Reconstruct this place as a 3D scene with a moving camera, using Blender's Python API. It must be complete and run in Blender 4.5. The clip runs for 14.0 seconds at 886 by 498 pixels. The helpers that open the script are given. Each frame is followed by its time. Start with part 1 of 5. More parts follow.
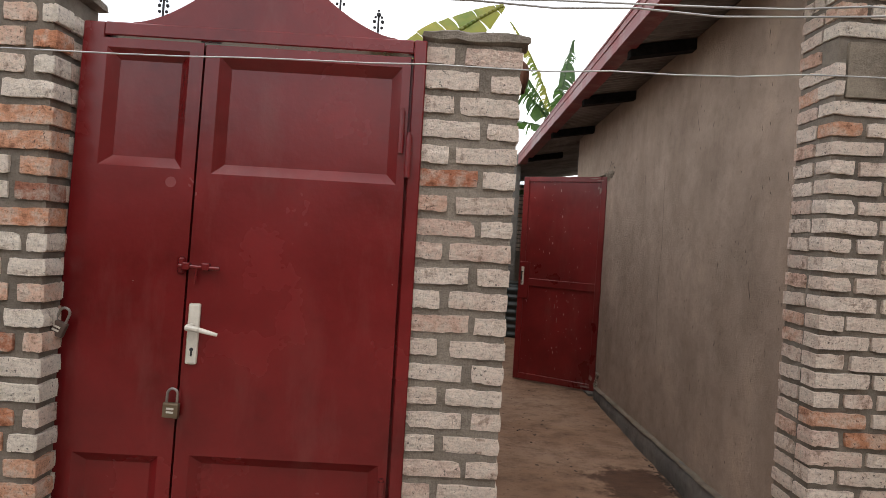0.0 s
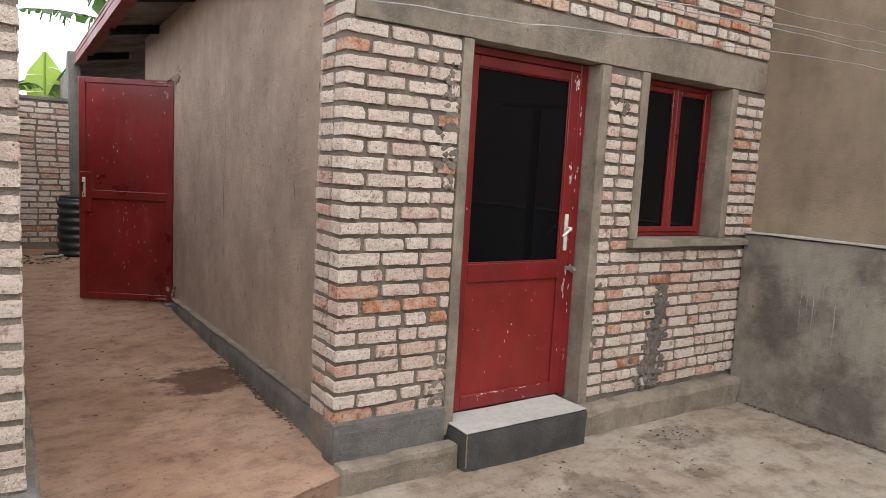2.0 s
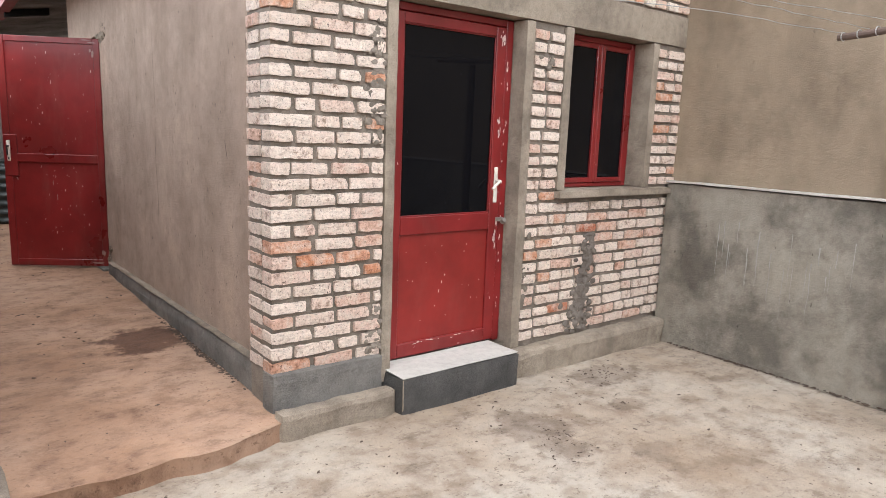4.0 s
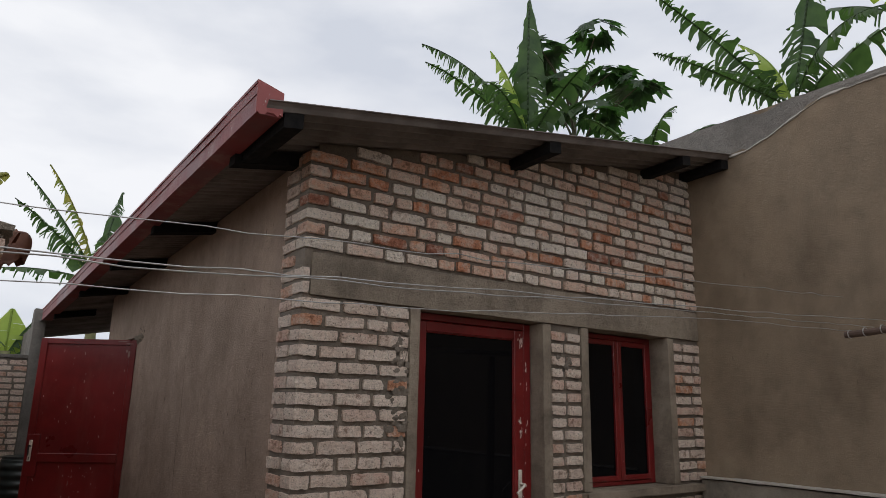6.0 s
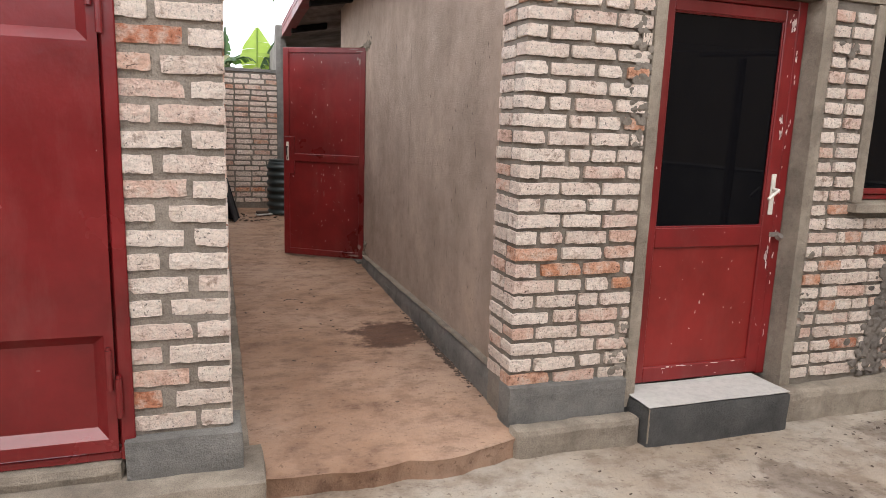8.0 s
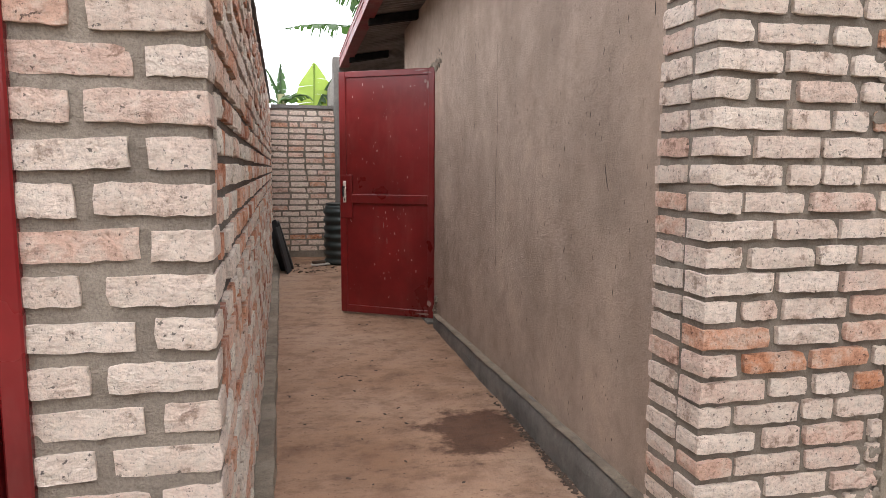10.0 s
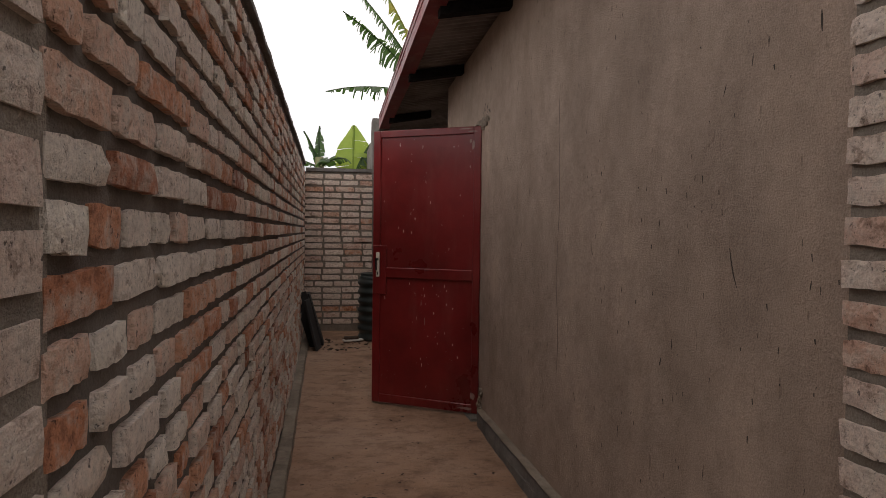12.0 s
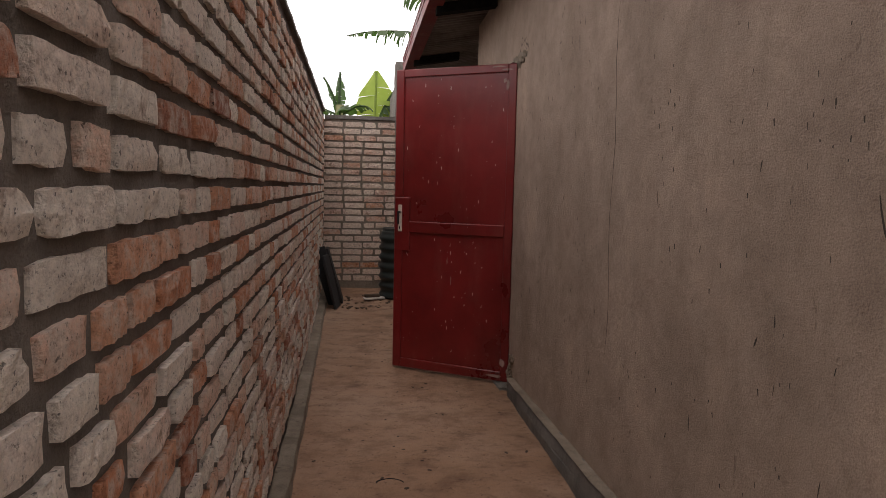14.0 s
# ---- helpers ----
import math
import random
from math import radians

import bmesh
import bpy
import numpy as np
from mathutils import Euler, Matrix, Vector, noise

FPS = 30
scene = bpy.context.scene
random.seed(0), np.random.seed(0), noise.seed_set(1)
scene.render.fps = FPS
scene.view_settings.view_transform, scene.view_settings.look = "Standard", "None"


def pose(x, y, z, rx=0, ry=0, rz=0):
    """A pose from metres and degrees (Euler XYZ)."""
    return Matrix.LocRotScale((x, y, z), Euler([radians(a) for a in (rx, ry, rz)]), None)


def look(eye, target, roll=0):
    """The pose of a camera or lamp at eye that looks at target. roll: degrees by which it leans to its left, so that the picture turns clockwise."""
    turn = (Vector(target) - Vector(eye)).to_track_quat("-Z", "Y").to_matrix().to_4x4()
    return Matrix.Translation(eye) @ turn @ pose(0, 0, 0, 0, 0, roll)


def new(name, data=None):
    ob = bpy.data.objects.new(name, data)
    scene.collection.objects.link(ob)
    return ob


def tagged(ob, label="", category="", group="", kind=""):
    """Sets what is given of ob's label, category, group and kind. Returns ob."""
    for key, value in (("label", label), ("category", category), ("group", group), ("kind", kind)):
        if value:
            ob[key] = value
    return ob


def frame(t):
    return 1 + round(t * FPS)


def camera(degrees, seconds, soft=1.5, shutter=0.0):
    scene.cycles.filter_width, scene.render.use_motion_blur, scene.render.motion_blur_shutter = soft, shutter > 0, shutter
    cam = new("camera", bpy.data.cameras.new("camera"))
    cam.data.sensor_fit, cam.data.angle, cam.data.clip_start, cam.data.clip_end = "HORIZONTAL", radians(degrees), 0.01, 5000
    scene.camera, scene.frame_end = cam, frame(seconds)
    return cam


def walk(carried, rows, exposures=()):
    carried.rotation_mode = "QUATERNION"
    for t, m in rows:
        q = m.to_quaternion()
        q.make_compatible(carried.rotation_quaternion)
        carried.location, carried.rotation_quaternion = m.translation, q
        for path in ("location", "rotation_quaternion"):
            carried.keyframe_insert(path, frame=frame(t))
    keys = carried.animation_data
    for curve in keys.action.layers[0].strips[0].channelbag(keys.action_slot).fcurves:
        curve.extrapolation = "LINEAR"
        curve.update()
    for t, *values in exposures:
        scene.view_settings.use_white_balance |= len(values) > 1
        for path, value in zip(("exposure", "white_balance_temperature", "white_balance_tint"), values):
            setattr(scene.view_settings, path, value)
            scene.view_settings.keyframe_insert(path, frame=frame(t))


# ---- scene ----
cam = camera(66.6, 14.0, 0.6)
PATH = [
    (0, (0.15, 0.382, 1.407), (0.176, 2.381, 1.366), 3.4),
    (0.5, (0.282, 0.336, 1.394), (0.747, 2.279, 1.297), 3.0),
    (1, (0.371, 0.297, 1.381), (1.089, 2.157, 1.225), 3.3),
    (1.5, (0.363, 0.243, 1.376), (1.342, 1.979, 1.206), 2.7),
    (2, (0.326, 0.175, 1.361), (1.441, 1.82, 1.135), 3.1),
    (2.5, (0.311, 0.131, 1.351), (1.528, 1.68, 1.008), 2.5),
    (2.7, (0.325, 0.118, 1.351), (1.559, 1.651, 0.992), 2.5),
    (4.8, (0.332, -0.006, 1.364), (1.56, 1.548, 1.084), 1.5),
    (5, (0.335, -0.003, 1.383), (1.563, 1.564, 1.199), 1.5),
    (5.5, (0.32, -0.002, 1.459), (1.504, 1.6, 1.636), 1.0),
    (6, (0.295, -0.023, 1.513), (1.444, 1.55, 1.964), 1.2),
    (6.5, (0.316, -0.013, 1.5), (1.464, 1.59, 1.837), 1.0),
    (7, (0.357, 0.029, 1.453), (1.405, 1.733, 1.426), 1.3),
    (7.5, (0.373, 0.084, 1.384), (1.156, 1.901, 1.091), 3.4),
    (7.7, (0.372, 0.133, 1.368), (1.068, 1.974, 1.015), 2.6),
    (9.8, (0.525, 1.257, 1.213), (0.994, 3.178, 0.913), 1.2),
    (10, (0.533, 1.354, 1.247), (0.993, 3.287, 1.011), 0.3),
    (10.5, (0.571, 1.531, 1.31), (0.979, 3.489, 1.337), 1.8),
    (11, (0.644, 1.669, 1.366), (1.069, 3.608, 1.609), 2.3),
    (11.5, (0.674, 1.808, 1.337), (1.081, 3.763, 1.439), 2.5),
    (12, (0.674, 2.065, 1.303), (1.011, 4.036, 1.251), 0.7),
    (12.5, (0.684, 2.274, 1.288), (0.985, 4.245, 1.121), 0.5),
    (13, (0.773, 2.492, 1.337), (0.987, 4.48, 1.409), 2.7),
    (13.5, (0.743, 2.504, 1.349), (0.979, 4.485, 1.482), 2.5),
    (14, (0.714, 2.502, 1.266), (0.984, 4.475, 1.084), 1.3),
]
EXPOSURE = [(0.0, 0.0, 6650, 11), (0.5, 0.12, 6500, 12), (1.0, 0.45, 6500, 12), (1.5, 0.5, 6450, 11), (2.0, 0.6, 6450, 11), (2.5, 1.15, 6250, 11), (5.0, 1.15, 6300, 11), (5.5, 0.3, 6400, 11), (6.0, -0.95, 6500, 12), (6.5, -0.85, 7200, 14), (7.0, -0.42, 7350, 15), (7.5, 0.7, 6450, 12), (10.0, 0.88, 6500, 13), (10.5, 0.25, 6600, 13), (11.0, -0.98, 7050, 17), (11.5, -0.75, 7450, 18), (12.0, -0.52, 7050, 17), (12.5, 0.03, 6700, 14), (13.0, 0.2, 6700, 14), (13.5, -0.48, 6900, 14), (14.0, -0.15, 7150, 19)]
walk(cam, [(t, look(eye, target, roll)) for t, eye, target, roll in PATH], EXPOSURE)

# ---- sky and sun: bright overcast ----
world = bpy.data.worlds.new("overcast_sky")
scene.world = world
world.use_nodes = True
wt = world.node_tree
wt.nodes.clear()
sky = wt.nodes.new("ShaderNodeTexSky")
sky.sky_type, sky.sun_disc = "NISHITA", False
sky.sun_elevation, sky.sun_rotation = radians(59), radians(192)
sky_bg = wt.nodes.new("ShaderNodeBackground")
sky_bg.inputs["Strength"].default_value = 0.1
wt.links.new(sky.outputs["Color"], sky_bg.inputs["Color"])
coord = wt.nodes.new("ShaderNodeTexCoord")
stretch = wt.nodes.new("ShaderNodeMapping")
stretch.inputs["Scale"].default_value = (1.6, 1.6, 4.5)
wt.links.new(coord.outputs["Generated"], stretch.inputs["Vector"])
cloud = wt.nodes.new("ShaderNodeTexNoise")
cloud.inputs["Scale"].default_value, cloud.inputs["Detail"].default_value = 1.4, 6
wt.links.new(stretch.outputs["Vector"], cloud.inputs["Vector"])
cloud_ramp = wt.nodes.new("ShaderNodeValToRGB")
cloud_ramp.color_ramp.elements[0].position, cloud_ramp.color_ramp.elements[0].color = 0.34, (0.74, 0.79, 0.87, 1)
cloud_ramp.color_ramp.elements[1].position, cloud_ramp.color_ramp.elements[1].color = 0.58, (1.06, 1.085, 1.11, 1)
wt.links.new(cloud.outputs["Fac"], cloud_ramp.inputs["Fac"])
cloud_bg = wt.nodes.new("ShaderNodeBackground")
cloud_bg.inputs["Strength"].default_value = 1.8
wt.links.new(cloud_ramp.outputs["Color"], cloud_bg.inputs["Color"])
sky_mix = wt.nodes.new("ShaderNodeMixShader")
sky_mix.inputs[0].default_value = 0.9
wt.links.new(sky_bg.outputs[0], sky_mix.inputs[1])
wt.links.new(cloud_bg.outputs[0], sky_mix.inputs[2])
sky_out = wt.nodes.new("ShaderNodeOutputWorld")
wt.links.new(sky_mix.outputs[0], sky_out.inputs["Surface"])
sun_data = bpy.data.lights.new("sun", "SUN")
sun_data.energy, sun_data.angle, sun_data.color = 0.6, radians(30), (1.0, 0.96, 0.9)
sun = new("sun", sun_data)
sun.matrix_world = look((-3, -14, 24), (0, 0, 0))

# ---- materials ----
def material(name, rough=0.8, metal=0.0):
    m = bpy.data.materials.new(name)
    m.use_nodes = True
    b = m.node_tree.nodes["Principled BSDF"]
    b.inputs["Roughness"].default_value, b.inputs["Metallic"].default_value = rough, metal
    return m, m.node_tree, b


def place_of(nt, scale=(1, 1, 1), own=False):
    c = nt.nodes.new("ShaderNodeTexCoord") if own else nt.nodes.new("ShaderNodeNewGeometry")
    mp = nt.nodes.new("ShaderNodeMapping")
    mp.inputs["Scale"].default_value = scale
    nt.links.new(c.outputs["Object" if own else "Position"], mp.inputs["Vector"])
    return mp.outputs["Vector"]


def grain(nt, vec, scale, detail=4.0, rough=0.6):
    n = nt.nodes.new("ShaderNodeTexNoise")
    n.inputs["Scale"].default_value, n.inputs["Detail"].default_value, n.inputs["Roughness"].default_value = scale, detail, rough
    nt.links.new(vec, n.inputs["Vector"])
    return n.outputs["Fac"]


def ramp(nt, fac, stops):
    r = nt.nodes.new("ShaderNodeValToRGB")
    e = r.color_ramp.elements
    while len(e) < len(stops):
        e.new(0.5)
    for el, (p, c) in zip(e, stops):
        el.position, el.color = p, (*c, 1)
    nt.links.new(fac, r.inputs["Fac"])
    return r.outputs["Color"]


def blend(nt, fac, a, b, how="MIX"):
    x = nt.nodes.new("ShaderNodeMix")
    x.data_type, x.blend_type = "RGBA", how
    for sock, v in ((x.inputs["Factor"], fac), (x.inputs["A"], a), (x.inputs["B"], b)):
        if isinstance(v, (int, float)):
            sock.default_value = v
        elif isinstance(v, tuple):
            sock.default_value = (*v, 1)
        else:
            nt.links.new(v, sock)
    return x.outputs["Result"]


def relief(nt, b, height, strength, distance):
    bp = nt.nodes.new("ShaderNodeBump")
    bp.inputs["Strength"].default_value, bp.inputs["Distance"].default_value = strength, distance
    nt.links.new(height, bp.inputs["Height"])
    nt.links.new(bp.outputs["Normal"], b.inputs["Normal"])


def math_node(nt, op, a, b):
    m = nt.nodes.new("ShaderNodeMath")
    m.operation = op
    for sock, v in zip(m.inputs, (a, b)):
        if isinstance(v, (int, float)):
            sock.default_value = v
        else:
            nt.links.new(v, sock)
    return m.outputs[0]


BRICK_PALE = ((0.0, (0.655, 0.514, 0.429)), (0.33, (0.768, 0.638, 0.548)), (0.62, (0.678, 0.531, 0.446)), (0.80, (0.655, 0.463, 0.379)), (0.91, (0.61, 0.373, 0.277)), (0.97, (0.554, 0.249, 0.136)), (1.0, (0.429, 0.147, 0.079)))
BRICK_RAW = ((0.0, (0.774, 0.641, 0.551)), (0.30, (0.82, 0.738, 0.641)), (0.50, (0.762, 0.569, 0.466)), (0.68, (0.714, 0.46, 0.345)), (0.82, (0.665, 0.345, 0.218)), (0.94, (0.605, 0.249, 0.133)), (1.0, (0.339, 0.133, 0.085)))


def brick_material(name, stops, single, lime=0.5):
    """Hand-moulded fired clay with lime bloom and pits; single: each brick an object of its own."""
    m, nt, b = material(name, 0.93)
    if single:
        rnd = nt.nodes.new("ShaderNodeObjectInfo").outputs["Random"]
    else:
        rnd = nt.nodes.new("ShaderNodeNewGeometry").outputs["Random Per Island"]
    vec = place_of(nt)
    tone = ramp(nt, rnd, stops)
    patch = grain(nt, vec, 17, 6, 0.7)
    fine = grain(nt, vec, 110, 5, 0.8)
    bloom = ramp(nt, patch, ((0.46, (0, 0, 0)), (0.60, (lime, lime, lime))))
    tone = blend(nt, bloom, tone, (0.68, 0.595, 0.51))
    dark = ramp(nt, patch, ((0.35, (0.58, 0.52, 0.48)), (0.43, (1, 1, 1))))
    tone = blend(nt, 1.0, tone, dark, "MULTIPLY")
    pits = ramp(nt, fine, ((0.35, (0.2, 0.17, 0.15)), (0.40, (0.97, 0.97, 0.96)), (0.58, (1.18, 1.18, 1.17))))
    tone = blend(nt, 0.7, tone, pits, "MULTIPLY")
    pock = grain(nt, vec, 75, 3, 0.6)
    hole = ramp(nt, pock, ((0.31, (0.0,) * 3), (0.345, (1, 1, 1))))
    tone = blend(nt, 0.7, tone, hole, "MULTIPLY")
    worn = grain(nt, place_of(nt, (1, 1, 2.2)), 34, 5, 0.75)
    tone = blend(nt, 0.6, tone, ramp(nt, worn, ((0.34, (0.60, 0.52, 0.46)), (0.47, (1, 1, 1)), (0.62, (1.14, 1.14, 1.12)))), "MULTIPLY")
    nt.links.new(tone, b.inputs["Base Color"])
    coarse = math_node(nt, "ADD", math_node(nt, "MULTIPLY", grain(nt, vec, 45, 5, 0.7), 0.8), math_node(nt, "MULTIPLY", fine, 0.4))
    relief(nt, b, math_node(nt, "ADD", coarse, math_node(nt, "MULTIPLY", hole, 0.25)), 1.0, 0.026)
    return m


def render_material(name, base, stain, streak=0.0, rough=0.92, pit=0.5, scale=1.0, specks=0.5, spread=(0.34, 0.64), gritty=0.5):
    """Cement render: blotches, drawn trowel and run marks, sandy grain, small dark pits."""
    m, nt, b = material(name, rough)
    vec = place_of(nt)
    blotch = grain(nt, vec, 1.3 * scale, 7, 0.66)
    tone = ramp(nt, blotch, ((spread[0], stain), (spread[1], base)))
    mid = grain(nt, vec, 11 * scale, 6, 0.7)
    tone = blend(nt, 0.6, tone, ramp(nt, mid, ((0.3, (0.72, 0.71, 0.70)), (0.52, (1, 1, 1)), (0.74, (1.16, 1.15, 1.13)))), "MULTIPLY")
    fine = grain(nt, vec, 210, 3, 0.75)
    height = math_node(nt, "ADD", math_node(nt, "MULTIPLY", mid, 0.9), math_node(nt, "MULTIPLY", fine, 0.45))
    height = math_node(nt, "ADD", height, math_node(nt, "MULTIPLY", grain(nt, vec, 62, 4, 0.7), 0.5))
    if streak:
        runs = grain(nt, place_of(nt, (2.2, 2.2, 0.9)), 1.7, 3, 0.5)
        tone = blend(nt, streak, tone, ramp(nt, runs, ((0.34, (0.66, 0.63, 0.6)), (0.5, (1, 1, 1)), (0.68, (1.15, 1.13, 1.1)))), "MULTIPLY")
        drawn = grain(nt, place_of(nt, (30, 30, 12)), 1.0, 2, 0.5)
        cut = ramp(nt, drawn, ((0.235, (0.2, 0.18, 0.16)), (0.27, (1, 1, 1))))
        tone = blend(nt, specks, tone, cut, "MULTIPLY")
        height = math_node(nt, "ADD", height, math_node(nt, "MULTIPLY", cut, 0.3))
    tone = blend(nt, gritty, tone, ramp(nt, fine, ((0.28, (0.6, 0.59, 0.58)), (0.55, (1.05, 1.05, 1.05)), (0.75, (1.2, 1.2, 1.18)))), "MULTIPLY")
    nt.links.new(tone, b.inputs["Base Color"])
    relief(nt, b, height, pit, 0.014)
    return m


def paint_material(name, tone, worn, wear=0.62, rough=0.42, dust=0.0):
    """Brush-painted sheet steel with chips and dusty patches."""
    m, nt, b = material(name, rough)
    vec = place_of(nt)
    big = grain(nt, vec, 2.2, 5, 0.6)
    c = ramp(nt, big, ((0.33, tuple(v * 0.66 for v in tone)), (0.66, tuple(min(1, v * 1.2) for v in tone))))
    haze = ramp(nt, grain(nt, place_of(nt, (3, 3, 0.8)), 2.0, 6, 0.65), ((0.52, (0, 0, 0)), (0.8, (dust, dust, dust))))
    c = blend(nt, haze, c, (0.45, 0.30, 0.26))
    chips = ramp(nt, grain(nt, place_of(nt, (1, 1, 0.5)), 48, 3, 0.6), ((wear, (0, 0, 0)), (wear + 0.03, (1, 1, 1))))
    c = blend(nt, chips, c, worn)
    nt.links.new(c, b.inputs["Base Color"])
    r = ramp(nt, big, ((0.3, (rough * 0.8,) * 3), (0.7, (min(1, rough * 1.3),) * 3)))
    nt.links.new(r, b.inputs["Roughness"])
    relief(nt, b, grain(nt, vec, 18, 4, 0.6), 0.12, 0.01)
    return m


M_BRICK = brick_material("fired_brick", BRICK_PALE, True)
M_BRICK_JOINED = brick_material("fired_brick_joined", BRICK_PALE, False)
M_RAW = brick_material("bare_brick", BRICK_RAW, True, 0.58)
M_RAW_JOINED = brick_material("bare_brick_joined", BRICK_RAW, False, 0.52)
M_MORTAR = render_material("mortar", (0.27, 0.225, 0.18), (0.168, 0.139, 0.112), pit=0.9, scale=3)
M_MORTAR_UPPER = render_material("earthy_mortar", (0.225, 0.178, 0.138), (0.14, 0.11, 0.086), pit=0.9, scale=3)
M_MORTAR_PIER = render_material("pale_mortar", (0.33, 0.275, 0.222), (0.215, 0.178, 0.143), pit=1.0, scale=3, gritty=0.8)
# darker tone for the spilt mortar; in the passage joints it paints in shade
M_MORTAR_LANE = render_material("dark_and_shaded_mortar", (0.20, 0.168, 0.14), (0.12, 0.10, 0.085), pit=0.9, scale=3)
M_PLASTER = render_material("house_plaster", (0.465, 0.35, 0.274), (0.345, 0.255, 0.198), streak=0.34, pit=1.0, specks=0.3, spread=(0.36, 0.64), gritty=0.7)
M_PLASTER_TAN = render_material("yard_plaster", (0.30, 0.23, 0.16), (0.215, 0.163, 0.113), streak=0.55, scale=0.6, specks=0.3)
M_DADO = render_material("cement_dado", (0.33, 0.292, 0.238), (0.16, 0.14, 0.113), streak=0.5, specks=0.7, pit=1.0, scale=1.2, spread=(0.43, 0.57))
M_CEMENT = render_material("grey_cement", (0.37, 0.305, 0.236), (0.215, 0.174, 0.133), streak=0.3, scale=2.2, pit=1.0, spread=(0.4, 0.6), gritty=0.75)
M_COPING = render_material("coping_cement", (0.27, 0.25, 0.225), (0.17, 0.158, 0.142), streak=0.3, scale=2.2, pit=0.9)
M_PLINTH = render_material("dark_plinth_cement", (0.225, 0.208, 0.184), (0.118, 0.11, 0.099), scale=3, rough=0.85, pit=1.0, gritty=0.8)
M_STEP_TOP = render_material("smoothed_cement", (0.50, 0.475, 0.43), (0.40, 0.375, 0.34), scale=2, pit=0.25, gritty=0.15)
M_RED = paint_material("red_gloss_paint", (0.155, 0.0095, 0.0105), (0.42, 0.36, 0.34), 0.78, 0.24, 0.06)
M_RED_WORN = paint_material("worn_red_paint", (0.175, 0.0115, 0.0115), (0.6, 0.52, 0.48), 0.72, 0.32, 0.08)
M_RED_PANEL = paint_material("bright_red_paint", (0.20, 0.0135, 0.0105), (0.6, 0.52, 0.48), 0.77, 0.42, 0.05)
M_RED_DARK = paint_material("dull_red_paint", (0.20, 0.030, 0.030), (0.35, 0.26, 0.25), 0.70, 0.5, 0.45)
M_RED_FADED = paint_material("faded_red_paint", (0.33, 0.085, 0.080), (0.5, 0.42, 0.40), 0.68, 0.55, 0.5)
M_RISER = render_material("blackened_cement", (0.095, 0.09, 0.084), (0.045, 0.043, 0.041), scale=4, rough=0.65, gritty=0.9, pit=1.0)

# ---- building helpers ----
def part(name, bm, mat, parent=None, label="", smooth=False):
    me = bpy.data.meshes.new(name)
    bm.to_mesh(me)
    bm.free()
    if mat:
        me.materials.append(mat)
    if smooth:
        me.polygons.foreach_set("use_smooth", [True] * len(me.polygons))
    ob = new(name, me)
    if parent is not None:
        ob.parent = parent
    if label:
        ob["label"] = label
    return ob


def box(bm, x0, x1, y0, y1, z0, z1, bevel=0.0, segments=1):
    vs = [bm.verts.new((x, y, z)) for z in (z0, z1) for y in (y0, y1) for x in (x0, x1)]
    fs = [bm.faces.new([vs[i] for i in q]) for q in ((0, 2, 3, 1), (4, 5, 7, 6), (0, 1, 5, 4), (2, 6, 7, 3), (0, 4, 6, 2), (1, 3, 7, 5))]
    if bevel:
        edges = list({e for f in fs for e in f.edges})
        bmesh.ops.bevel(bm, geom=edges, offset=bevel, segments=segments, affect="EDGES", profile=0.6)
    return bm


def boxes(*dims, bevel=0.0):
    bm = bmesh.new()
    for d in dims:
        box(bm, *d, bevel=bevel)
    return bm


def rod(bm, a, b, r, sides=10, r2=None):
    a, b = Vector(a), Vector(b)
    turn = (b - a).to_track_quat("Z", "Y").to_matrix().to_4x4()
    m = Matrix.Translation((a + b) / 2) @ turn
    bmesh.ops.create_cone(bm, cap_ends=True, segments=sides, radius1=r, radius2=r if r2 is None else r2, depth=(b - a).length, matrix=m)
    return bm


def rough_slab(x0, x1, y0, y1, z0, z1, step=0.06, amp=0.006, seed=0.0, scale=6.0):
    """A block of mortar with uneven faces and soft edges."""
    def cuts(a, b):
        n = max(1, round((b - a) / step))
        return [a + (b - a) * i / n for i in range(n + 1)]
    bm = bmesh.new()
    axes = [cuts(x0, x1), cuts(y0, y1), cuts(z0, z1)]
    n = [len(a) - 1 for a in axes]
    made = {}
    def vert(i, j, k):
        if (i, j, k) not in made:
            p = Vector((axes[0][i], axes[1][j], axes[2][k]))
            q = noise.noise_vector(p * scale + Vector((seed, seed, seed)))
            ends = [(-1 if c == 0 else 1 if c == m else 0) for c, m in zip((i, j, k), n)]
            soft = amp * 0.9 if sum(abs(e) for e in ends) > 1 else 0
            made[i, j, k] = bm.verts.new([c + amp * d - e * soft for c, d, e in zip(p, q, ends)])
        return made[i, j, k]
    for ax in range(3):
        u, v = [a for a in range(3) if a != ax]
        for side in (0, n[ax]):
            for a in range(n[u]):
                for b in range(n[v]):
                    q = []
                    for da, db in ((0, 0), (1, 0), (1, 1), (0, 1)):
                        idx = [0, 0, 0]
                        idx[ax], idx[u], idx[v] = side, a + da, b + db
                        q.append(vert(*idx))
                    bm.faces.new(q)
    bmesh.ops.recalc_face_normals(bm, faces=bm.faces)
    return bm


def structure(ob, label, category):
    return tagged(ob, label, category, kind="structure")


# ---- bricks ----
BRICK_L, BRICK_H, BRICK_D = 0.2, 0.055, 0.1


